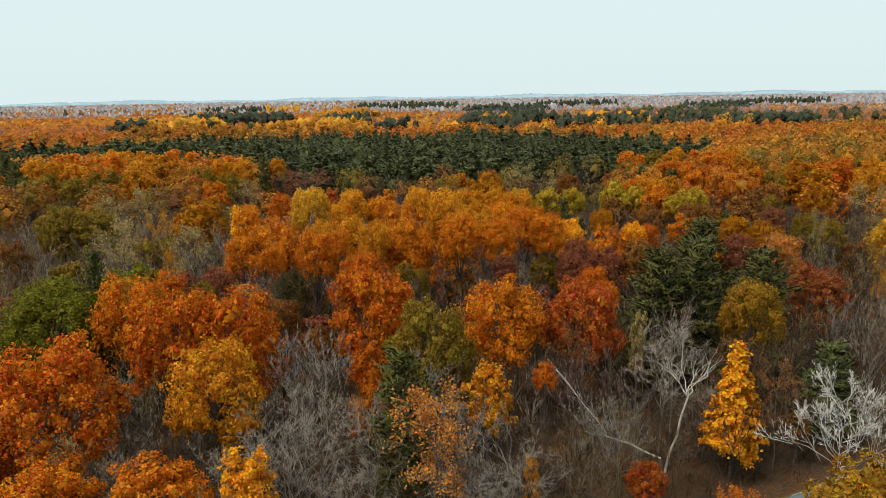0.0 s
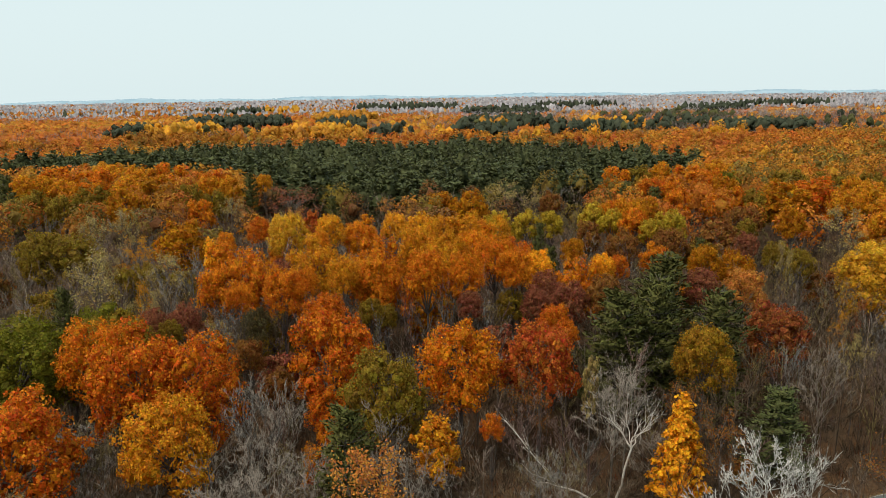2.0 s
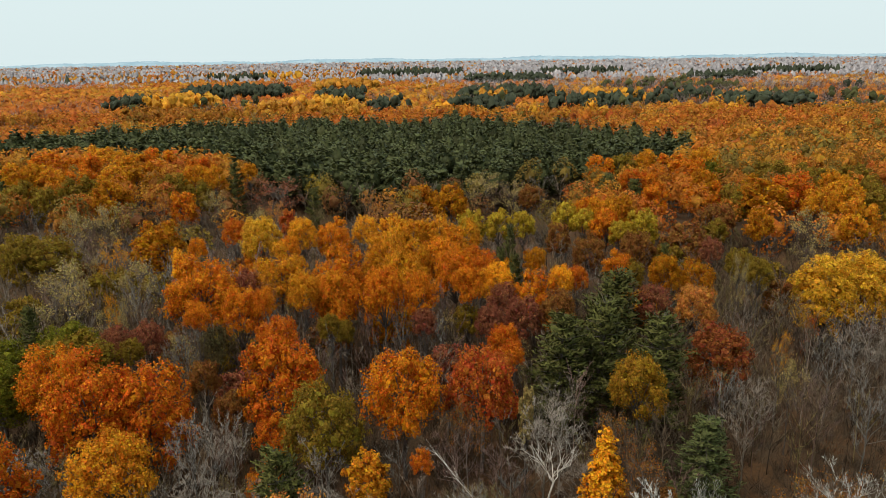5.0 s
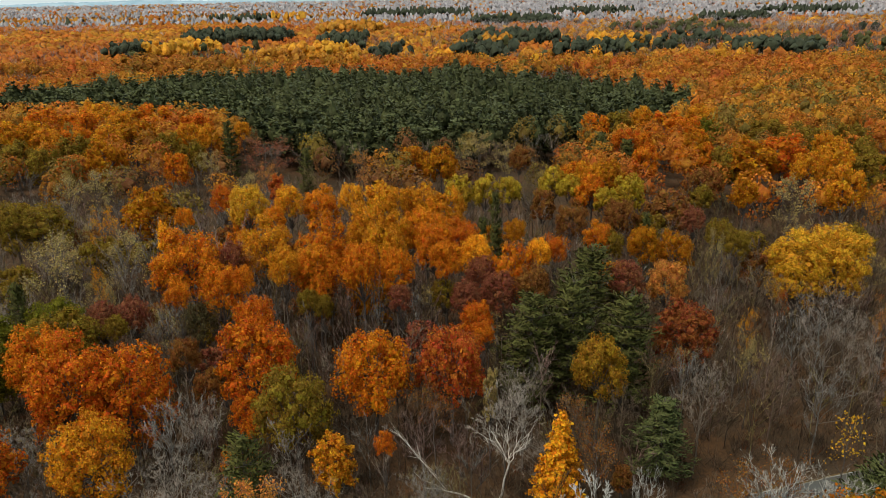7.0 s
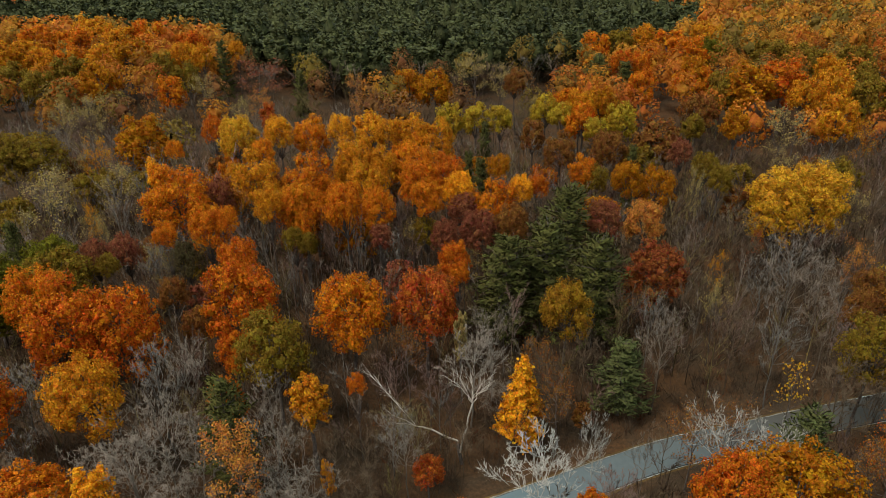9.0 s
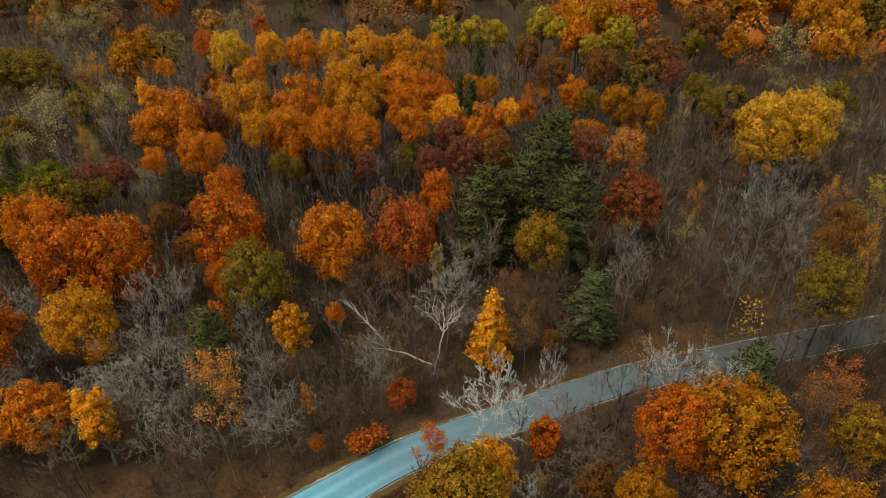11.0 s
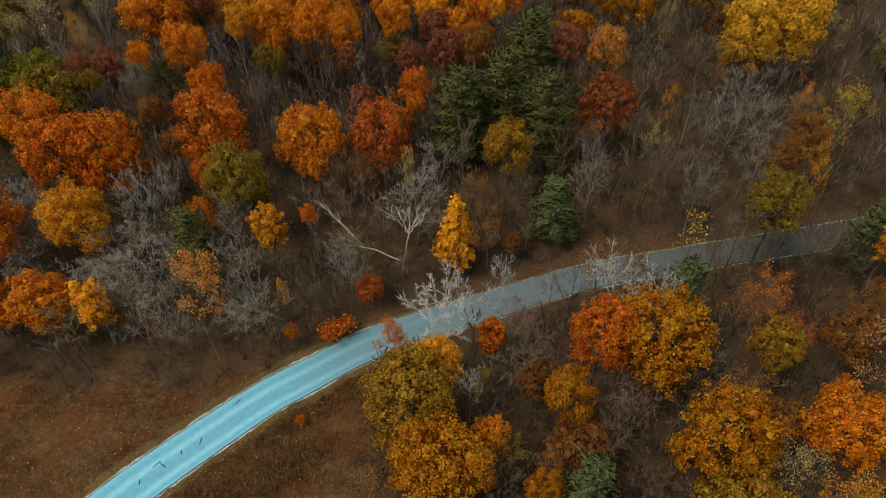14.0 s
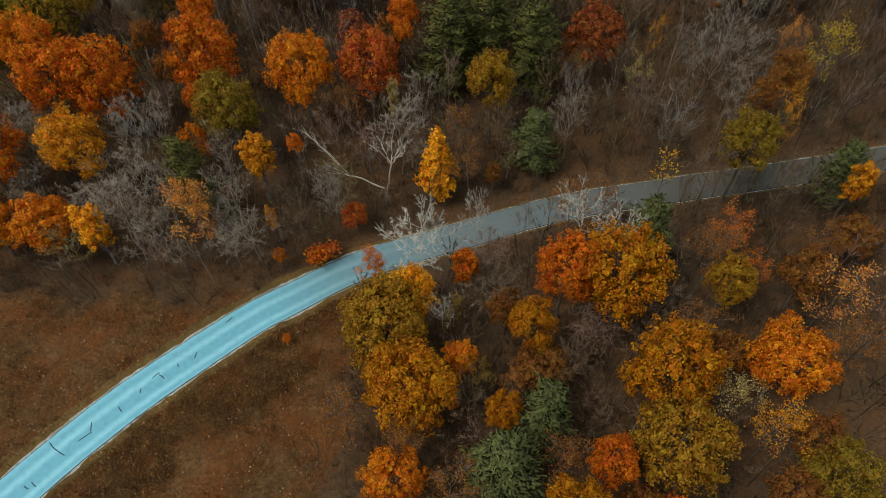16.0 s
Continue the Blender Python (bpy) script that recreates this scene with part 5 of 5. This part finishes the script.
def thicket(name, stand, twigs, label, seed, thick=0.042):
    """Leafless young woods: each tree a thin stem, a fan of rising boughs and a haze of fine twigs on them."""
    rng = np.random.default_rng(seed)
    n, boughs = len(stand), 11
    x, y, h, r = (np.array([s[k] for s in stand]) for k in range(4))
    colour = np.array([s[4] for s in stand])
    # boughs
    b_of = np.repeat(np.arange(n), boughs)
    w = rng.uniform(0, 2 * math.pi, len(b_of))
    up = rng.uniform(0.30, 0.80, len(b_of))
    root = np.stack([x[b_of], y[b_of], h[b_of] * up], 1)
    out = r[b_of] * rng.uniform(0.45, 1.05, len(b_of)) * (1.12 - 0.5 * up)
    end = root + np.stack([np.cos(w) * out, np.sin(w) * out, np.minimum(out * rng.uniform(1.1, 2.6, len(b_of)), h[b_of] * (1 - up))], 1)
    # fine twigs along them
    t_of = rng.integers(0, len(b_of), n * twigs)
    s = rng.uniform(0.25, 1.0, len(t_of))[:, None]
    a = root[t_of] + (end - root)[t_of] * s
    way = unit(unit((end - root)[t_of]) + rng.normal(size=a.shape) * 0.5 + np.array([0, 0, 0.35]))
    b = a + way * (r[b_of[t_of]] * rng.uniform(0.12, 0.30, len(t_of)))[:, None]
    stem_a, stem_b = np.stack([x, y, np.full(n, -0.2)], 1), np.stack([x + rng.normal(size=n) * 0.3, y + rng.normal(size=n) * 0.3, h * 0.92], 1)
    tree_of = np.concatenate([np.arange(n), b_of, b_of[t_of]])
    a, b = np.vstack([stem_a, root, a]), np.vstack([stem_b, end, b])
    wide = np.concatenate([np.full(n, max(0.085, thick)), np.full(len(b_of), thick * 0.7), np.full(len(t_of), thick * 1.0)])
    total = len(a)
    side = unit(np.cross(b - a, rng.normal(size=(total, 3)))) * wide[:, None]
    v = np.stack([a - side, a + side, b + side * 0.35, b - side * 0.35], 1).reshape(-1, 3)
    away = (a + b) / 2 - np.stack([x, y, h * 0.6], 1)[tree_of]
    soft = np.repeat(unit(unit(away) * 0.8 + np.array([0, 0, 0.4]) + rng.normal(size=away.shape) * 0.35), 4, axis=0)
    me = soften(mesh_from(name, turned_out(v, soft), np.arange(len(v)), 4, HAZE), soft)
    tint = me.color_attributes.new("tint", 'FLOAT_COLOR', 'POINT')
    rgba = np.ones((total, 4), dtype=np.float32)
    rgba[:, :3] = (colour * rng.uniform(0.65, 1.45, (n, 1)))[tree_of]
    tint.data.foreach_set("color", np.repeat(rgba, 4, axis=0).ravel())
    return tagged(new(name, me), label, "woods", "", "stuff")


def pine_woods(name, stand, sprays, label, seed):
    """A dense stand of pines: each a narrow core, tinted darker as inner shade, with uneven tiers of level needle
    boughs.
    """
    rng = np.random.default_rng(seed)
    n = len(stand)
    x, y, h, r = (np.array([s[k] for s in stand]) for k in range(4))
    shade = rng.uniform(0.72, 1.3, n)
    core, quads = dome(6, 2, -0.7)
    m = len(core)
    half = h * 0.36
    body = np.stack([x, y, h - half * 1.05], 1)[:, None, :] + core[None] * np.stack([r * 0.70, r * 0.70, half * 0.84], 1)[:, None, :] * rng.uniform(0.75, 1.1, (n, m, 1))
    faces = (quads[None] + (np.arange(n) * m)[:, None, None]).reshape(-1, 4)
    of = np.repeat(np.arange(n), sprays)
    u = rng.uniform(0, 1, len(of)) ** 0.8
    tier = np.round(u * 7 + 0.3 * np.sin(of * 1.7)) / 7
    w = (np.floor(rng.uniform(0, 6, len(of))) + 0.37 * tier * 7) * math.pi / 3 + of + rng.normal(size=len(of)) * 0.28
    reach = r[of] * (0.34 + 0.66 * np.sin(math.pi * np.clip(0.36 + 0.60 * tier, 0, 1))) * (0.85 + 0.3 * np.sin(of * 2.3 + tier * 9))
    s = rng.uniform(0.35, 1.05, len(of))
    flat = np.stack([np.cos(w), np.sin(w), np.zeros(len(of))], 1)
    p = np.stack([x[of], y[of], h[of] * (0.36 + 0.60 * tier)], 1) + flat * (reach * s)[:, None]
    p[:, 2] += 0.35 * s * s + rng.normal(size=len(of)) * 0.35 
    along = unit(flat + np.array([0, 0, 0.35]) + rng.normal(size=p.shape) * 0.3)
    side = unit(np.cross(along, np.array([0, 0, 1.0]) + rng.normal(size=p.shape) * 0.35))
    size = (r[of] / 4.0)[:, None]
    la, lb = along * rng.uniform(0.4, 0.8, (len(of), 1)) * size, side * rng.uniform(0.26, 0.5, (len(of), 1)) * size
    v = np.stack([p - la - lb * 0.6, p - la + lb * 0.6, p + la + lb, p + la - lb], 1).reshape(-1, 3)
    lift = np.stack([np.zeros(len(of)), np.zeros(len(of)), 0.05 + 0.95 * tier], 1)
    soft = np.repeat(unit(flat * (s * (1.1 - 0.7 * tier))[:, None] + lift + rng.normal(size=p.shape) * 0.22), 4, axis=0)
    faces = np.vstack([faces, np.arange(len(v)).reshape(-1, 4) + n * m])
    v = np.vstack([body.reshape(-1, 3), turned_out(v, soft)])
    soft = np.vstack([np.tile(core, (n, 1)), soft])
    me = soften(mesh_from(name, v, faces, 4, GROVE), soft)
    tint = me.color_attributes.new("tint", 'FLOAT_COLOR', 'POINT')
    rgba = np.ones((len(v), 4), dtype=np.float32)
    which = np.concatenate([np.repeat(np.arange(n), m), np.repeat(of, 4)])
    # core colour lowered, sprays raised towards their tips: inner shade painted in
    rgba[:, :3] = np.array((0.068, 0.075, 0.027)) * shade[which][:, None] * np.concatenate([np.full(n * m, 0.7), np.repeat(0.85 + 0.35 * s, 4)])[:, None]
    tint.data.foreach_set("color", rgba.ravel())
    return tagged(new(name, me), label, "woods", "", "stuff")


# ---- far woods: one mesh for each belt ----
def woods(name, y0, y1, step, around, rings, flakes, leaf, crown_r, label, seed, grow=0.0, twigs=60, wide=0.03, body=0.9, mat=None):
    """A belt of distant trees: lobed crowns with ragged leaf sprays on them, each tree in its own colour and height."""
    rng = random.Random(seed)
    nrng = np.random.default_rng(seed)
    rows, FAR_BARE = [], []
    y = y0
    while y < y1:
        st = step * (1 + (y - y0) / y0 * grow)
        x = -0.66 * y - 30 + rng.uniform(0, st)
        while x < 0.66 * y + 66:
            px, py = x + rng.uniform(-0.38, 0.38) * st, y + rng.uniform(-0.42, 0.42) * st
            if not any(abs(b - py) < 12 and math.hypot(px - a, py - b) < 0.85 * r + (3.6 if y0 < 300 else 2.5) for a, b, r in SPOTS if b > y0 - 15):
                kind, colour = zone(px, py, rng)
                tower = kind.startswith("tall_")
                kind = kind.replace("tall_", "")
                if kind == "pine" and py < 640:
                    x += st
                    continue
                size = crown_r * st / step * rng.uniform(0.72, 1.3) * {"bare": 0.86, "pine": 0.95}.get(kind, 1.0)
                tall = {"pine": rng.uniform(17, 29), "bare": rng.uniform(12, 18) if py < 600 else rng.uniform(15, 23)}.get(kind, rng.uniform(18, 25) if py < 640 else rng.uniform(13, 19))
                if tower:
                    tall = rng.uniform(22, 31)
                jit = rng.uniform(0.66, 1.08)
                if kind == "pine":
                    jit = rng.uniform(0.8, 1.25)
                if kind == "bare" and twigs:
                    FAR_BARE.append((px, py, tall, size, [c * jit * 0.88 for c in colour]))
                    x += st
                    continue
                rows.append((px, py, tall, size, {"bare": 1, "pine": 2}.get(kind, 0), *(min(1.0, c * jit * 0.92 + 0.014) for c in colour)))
            x += st
        y += st * 0.9
    rows = np.array(rows)
    cx, cy, hh, rr, kk, cc = rows[:, 0], rows[:, 1], rows[:, 2], rows[:, 3], rows[:, 4], rows[:, 5:8]
    n, lobes = len(rows), 8
    ld = unit(nrng.normal(size=(n, lobes, 3)) + np.array([0, 0, 0.45]))
    small = unit(nrng.normal(size=(n, 26, 3)) + np.array([0, 0, 0.3]))
    depth = np.where(kk == 2, np.minimum(hh * 0.42, rr * 1.2), np.minimum(hh * 0.42, rr * 1.05 + 0.5))

    def shape(d, tree_of):
        """Points and soft normals on the crowns in the directions d."""
        near = np.einsum("nk,nlk->nl", d, ld[tree_of])
        best = np.argmax(near, 1)
        l = ld[tree_of, best]
        tufts = np.einsum("nk,nlk->nl", d, small[tree_of])
        knob = small[tree_of, np.argmax(tufts, 1)]
        fine = np.max(tufts, axis=1)
        bump = 0.50 + 0.42 * np.exp(-(1 - near[np.arange(len(d)), best]) * 4.5) + 0.20 * np.exp(-(1 - fine) * 20.0)
        cone = np.where(kk[tree_of] == 2, np.clip(1.0 - 0.15 * np.clip(d[:, 2], 0, 1) ** 2, 0.3, 1.1), 1.0)
        q = d * bump[:, None]
        p = np.stack([cx[tree_of] + q[:, 0] * rr[tree_of] * cone, cy[tree_of] + q[:, 1] * rr[tree_of] * cone, hh[tree_of] - depth[tree_of] + q[:, 2] * depth[tree_of]], 1)
        return p, unit(q - 0.36 * l - 0.30 * knob + np.array([0, 0, 0.12]))

    centre = np.stack([cx, cy, hh - depth], 1)
    ball, quads = dome(around, rings, -0.55)
    m = len(ball)
    tree_of = np.repeat(np.arange(n), m)
    d = unit(np.tile(ball, (n, 1)) + nrng.normal(size=(n * m, 3)) * 0.07)
    v, soft = shape(d, tree_of)
    v = centre[tree_of] + (v - centre[tree_of]) * body + nrng.normal(size=v.shape) * rr[tree_of][:, None] * 0.05
    faces = (quads[None] + (np.arange(n) * m)[:, None, None]).reshape(-1, 4)
    tint_of = tree_of
    if flakes:
        f_of = np.repeat(np.arange(n), flakes)
        fd = unit(nrng.normal(size=(len(f_of), 3)) + np.array([0, 0, 0.35]))
        fp, fs = shape(fd, f_of)
        fp += fs * (rr[f_of] * nrng.uniform(-0.14, 0.02, len(f_of)))[:, None]
        fv = leaf_quads(nrng, fp, fs + nrng.normal(size=fs.shape) * 0.45, leaf * (rr[f_of] / crown_r)[:, None])
        faces = np.vstack([faces, np.arange(len(fv)).reshape(-1, 4) + len(v)])
        fs = np.repeat(fs, 4, axis=0)
        v, soft = np.vstack([v, turned_out(fv, fs)]), np.vstack([soft, fs])
        tint_of = np.concatenate([tree_of, np.repeat(f_of, 4)])
    me = soften(mesh_from(name, v, faces, 4, mat or WOODS), soft)
    tint = me.color_attributes.new("tint", 'FLOAT_COLOR', 'POINT')
    rgba = np.ones((len(v), 4), dtype=np.float32)
    rgba[:, :3] = cc[tint_of]
    tint.data.foreach_set("color", rgba.ravel())
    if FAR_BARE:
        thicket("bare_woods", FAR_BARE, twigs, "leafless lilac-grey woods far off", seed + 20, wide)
    return tagged(new(name, me), label, "woods", "", "stuff")


woods("distant_woods", 190, 330, 9.6, 6, 2, 540, 0.60, 6.6, "dense autumn woods with orange, gold and grey crowns", 31, 0.0, 200, 0.055, 0.44)
woods("distant_woods", 330, 640, 9.4, 6, 2, 112, 1.1, 6.6, "autumn woods around a dark pine grove", 32, 0.12, 60, 0.09, 0.60)
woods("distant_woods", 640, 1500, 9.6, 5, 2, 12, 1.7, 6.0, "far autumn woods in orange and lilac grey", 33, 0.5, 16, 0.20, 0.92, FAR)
woods("distant_woods", 1500, 4750, 20, 5, 1, 0, 5.0, 11.0, "woods in painted haze tones out to the flat horizon", 34, 0.7, 0, 0.1, 1.0, FAR)

grove_rng = random.Random(77)
FRONT, BEHIND = [], []
gy_ = 268.0
while gy_ < 556:
    gx_ = -262.0
    while gx_ < 150:
        px, py = gx_ + grove_rng.uniform(-2.2, 2.2), gy_ + grove_rng.uniform(-2.2, 2.2)
        if grove(px, py) and grove_rng.random() < 0.93 and min((math.hypot(px - a, py - b) for a, b, r in SPOTS if b > 255), default=99) > 5:
            (FRONT if py < pine_front(px) + 42 else BEHIND).append((px, py, grove_rng.choice((1, 1, 1.22)) * grove_rng.uniform(17, 23), grove_rng.uniform(3.8, 6.6)))
        gx_ += 7.2
    gy_ += 6.6
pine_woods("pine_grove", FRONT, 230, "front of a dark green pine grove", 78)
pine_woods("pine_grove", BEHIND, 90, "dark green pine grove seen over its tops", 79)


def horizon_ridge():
    """Low ridge added at the end of sight, distance haze painted in as pale blue, with an uneven crest."""
    m, n, l, out = material("haze_blue_distance")
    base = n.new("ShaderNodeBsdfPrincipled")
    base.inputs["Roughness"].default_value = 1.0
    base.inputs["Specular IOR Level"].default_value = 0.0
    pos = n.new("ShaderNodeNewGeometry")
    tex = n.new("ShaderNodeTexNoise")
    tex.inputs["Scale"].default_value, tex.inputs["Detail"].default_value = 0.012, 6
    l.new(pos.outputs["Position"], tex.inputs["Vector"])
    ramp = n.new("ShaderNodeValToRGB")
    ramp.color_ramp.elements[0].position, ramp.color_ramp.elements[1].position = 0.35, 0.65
    # the blue is aerial haze put into the base colour
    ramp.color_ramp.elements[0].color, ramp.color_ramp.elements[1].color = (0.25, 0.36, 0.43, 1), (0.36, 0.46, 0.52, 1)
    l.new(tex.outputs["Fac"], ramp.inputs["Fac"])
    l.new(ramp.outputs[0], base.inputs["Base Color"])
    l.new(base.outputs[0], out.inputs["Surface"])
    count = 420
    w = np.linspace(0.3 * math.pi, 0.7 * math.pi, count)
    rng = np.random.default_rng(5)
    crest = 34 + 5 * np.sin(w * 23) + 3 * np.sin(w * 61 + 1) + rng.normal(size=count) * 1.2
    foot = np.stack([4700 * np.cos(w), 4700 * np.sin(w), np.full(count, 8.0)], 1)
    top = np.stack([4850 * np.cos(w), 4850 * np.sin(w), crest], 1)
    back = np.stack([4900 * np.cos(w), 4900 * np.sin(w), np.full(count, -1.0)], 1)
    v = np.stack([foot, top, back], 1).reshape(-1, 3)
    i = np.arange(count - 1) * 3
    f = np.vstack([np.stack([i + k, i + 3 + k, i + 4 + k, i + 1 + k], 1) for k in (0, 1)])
    return tagged(new("backdrop", mesh_from("backdrop", v, f, 4, m)), "added low ridge in haze blue along the horizon", "hills", "", "structure")


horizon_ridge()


# ---- undergrowth, grass, fallen wood ----
def brush(name, count, label, seed, colour_a, colour_b, height, twigs, where):
    """Leafless undergrowth: many thin upright twigs in tufts."""
    rng = np.random.default_rng(seed)
    spots = []
    while len(spots) < count:
        x, y = rng.uniform(-95, 150), rng.uniform(20, 175)
        if where(x, y):
            spots.append((x, y))
    spots = np.array(spots)
    idx = np.repeat(np.arange(count), twigs)
    n = len(idx)
    hgt = rng.uniform(0.25, 1.0, count)[idx] * height
    foot = np.column_stack([spots[idx] + rng.normal(size=(n, 2)) * 0.5, np.full(n, -0.1)])
    tip = foot + np.column_stack([rng.normal(size=(n, 2)) * 0.32 * hgt[:, None], hgt * rng.uniform(0.5, 1.0, n)])
    side = unit(np.cross(tip - foot, rng.normal(size=(n, 3)))) * rng.uniform(0.025, 0.05, (n, 1))
    v = np.stack([foot - side, foot + side, tip + side * 0.4, tip - side * 0.4], 1).reshape(-1, 3)
    me = mesh_from(name, v, np.arange(len(v)), 4, WOODS)
    tint = me.color_attributes.new("tint", 'FLOAT_COLOR', 'POINT')
    w = rng.uniform(0, 1, (count, 1))[idx]
    rgba = np.ones((n, 4), dtype=np.float32)
    rgba[:, :3] = np.array(colour_a) * w + np.array(colour_b) * (1 - w)
    tint.data.foreach_set("color", np.repeat(rgba, 4, axis=0).ravel())
    return tagged(new(name, me), label, "undergrowth", "", "stuff")


def in_wood(x, y):
    return in_view(x, y, 0) and abs(road_side(x, y)[0]) > 5.0 and not is_meadow(x, y)


brush("undergrowth", 6500, "grey-brown leafless brush under the trees", 41, (0.125, 0.090, 0.064), (0.066, 0.042, 0.025), 4.5, 12, in_wood)
brush("undergrowth", 1500, "russet low growth with dry leaves", 42, (0.16, 0.05, 0.016), (0.09, 0.045, 0.018), 1.6, 14, in_wood)


def in_meadow(x, y):
    return y < 64 and x < 40 and abs(road_side(x, y)[0]) > 4.2 and is_meadow(x, y) and in_view(x, y, 6)


brush("dry_grass", 5200, "tufts of dry brown meadow grass", 43, (0.26, 0.15, 0.06), (0.06, 0.028, 0.010), 0.7, 9, in_meadow)



thicket("bare_woods", THICKET, 240, "leafless brown-grey woods between the coloured trees", 51)


def by_road(x, y):
    return 4.6 < road_side(x, y)[0] < 15 and in_meadow(x, y)


brush("tall_grass", 2600, "dense speckled tall dry grass beside the road", 44, (0.36, 0.21, 0.085), (0.035, 0.016, 0.006), 0.9, 10, by_road)


def seed_heads():
    """Pale dry flower heads and fallen leaves scattered over the meadow."""
    rng = np.random.default_rng(46)
    spots = []
    while len(spots) < 1500:
        x, y = rng.uniform(-45, 35), rng.uniform(20, 62)
        if in_meadow(x, y):
            spots.append((x, y, rng.uniform(0.1, 0.5)))
    p = np.array(spots)
    v = leaf_quads(rng, p, rng.normal(size=p.shape) * 0.4 + np.array([0, 0, 1.0]), 0.2)
    me = mesh_from("seed_heads", v, np.arange(len(v)), 4, WOODS)
    tint = me.color_attributes.new("tint", 'FLOAT_COLOR', 'POINT')
    shades = np.array([(0.36, 0.26, 0.17, 1), (0.30, 0.11, 0.02, 1), (0.22, 0.14, 0.07, 1)], dtype=np.float32)
    tint.data.foreach_set("color", np.repeat(shades[rng.integers(0, 3, len(p))], 4, axis=0).ravel())
    return tagged(new("seed_heads", me), "pale dry flower heads and leaves in the meadow", "undergrowth", "", "stuff")


seed_heads()


def leaning_tree():
    """A forked old tree: one long pale limb leans far out, the other rises to a bleached, broken crown."""
    rng = np.random.default_rng(61)
    root = new("leaning_tree")
    foot = np.array([27.2, 81.0, -0.2])
    root.location = foot
    root.empty_display_size = 0.5

    def add(name, wood, mat, label=""):
        ob = new(name, wood.mesh(name, mat))
        ob.parent = root
        return tagged(ob, label)

    trunk = Wood()
    split = np.array([-0.6, 0.8, 4.0])
    trunk.bent(np.zeros(3), split, 0.34, 0.26, rng, 7, 0.02, 3)
    add("trunk", trunk, BARK, "dark mossy trunk")
    limb = Wood()
    mid, tip = np.array([-6.0, 1.0, 6.5]), np.array([-10.4, -0.2, 8.4])
    limb.bent(split, mid, 0.17, 0.12, rng, 6, 0.015, 4)
    limb.bent(mid, tip, 0.11, 0.035, rng, 5, 0.03, 4)
    limb.bent(mid + np.array([-1.0, -0.1, 0.3]), np.array([-11.5, 0.9, 10.0]), 0.08, 0.03, rng, 4, 0.03, 3)
    limb.bent(mid + np.array([-1.2, 0.2, 0.5]), np.array([-13.7, 2.0, 15.6]), 0.085, 0.03, rng, 4, 0.03, 4)
    for k in range(26):
        s = np.array([-6.5, 1.0, 7.0]) + (np.array([-13.5, 2.0, 15.4]) - np.array([-6.5, 1.0, 7.0])) * rng.uniform(0.2, 1.0)
        limb.twig(s, s + np.array([-1.2, 0.2, 1.2]) * rng.uniform(0.5, 1.6) + rng.normal(size=3) * 0.7, 0.06)
    add("limb", limb, PALE_BARK, "long bleached limb leaning out")
    crown = Wood()
    fork = np.array([1.7, -1.2, 13.2])
    crown.bent(np.array([-0.2, 0.0, 2.5]), fork, 0.17, 0.11, rng, 6, 0.015, 4)
    for k in range(6):
        w = -0.6 + k * 0.75
        end = fork + np.array([math.cos(w) * 2.6, math.sin(w) * 2.4, rng.uniform(2.8, 5.2)])
        crown.bent(fork + rng.normal(size=3) * 0.1, end, 0.075, 0.025, rng, 4, 0.06, 4)
        for j in range(5):
            s = fork + (end - fork) * rng.uniform(0.4, 1.0)
            e = s + unit(end - fork + rng.normal(size=3) * 2.2) * rng.uniform(0.9, 2.2)
            crown.limb(s, e, 0.04, 0.015, 3)
            for q in range(3):
                crown.twig(e, e + unit(e - s + rng.normal(size=3) * 0.6) * rng.uniform(0.5, 1.2), 0.045)
    add("broken_crown", crown, PALE_BARK, "bleached forked crown without leaves")
    return tagged(root, "old forked tree with one bleached limb leaning far out", "tree", "trees of the wood")


leaning_tree()


def marker_post():
    """A slim dark post that leans beside the road, with a small plate at its head."""
    root = new("marker_post")
    root.location = (1.7, 54.9, 0.0)
    root.rotation_euler = (radians(4), radians(-9), 0)
    root.empty_display_size = 0.3
    post, plate = bmesh.new(), bmesh.new()
    bmesh.ops.create_cube(post, size=1.0, matrix=Matrix.LocRotScale((0, 0, 0.55), None, (0.10, 0.10, 1.3)))
    bmesh.ops.bevel(post, geom=post.edges[:], offset=0.015, segments=1, affect='EDGES')
    bmesh.ops.create_cube(plate, size=1.0, matrix=Matrix.LocRotScale((0.0, -0.065, 1.05), None, (0.16, 0.02, 0.22)))
    bmesh.ops.bevel(plate, geom=plate.edges[:], offset=0.006, segments=1, affect='EDGES')
    for name, bm, mat in (("post", post, BARK), ("plate", plate, TAR)):
        me = bpy.data.meshes.new(name)
        bm.to_mesh(me)
        bm.free()
        me.materials.append(mat)
        ob = new(name, me)
        ob.parent = root
    return tagged(root, "slim dark wooden post leaning beside the road", "post")


marker_post()
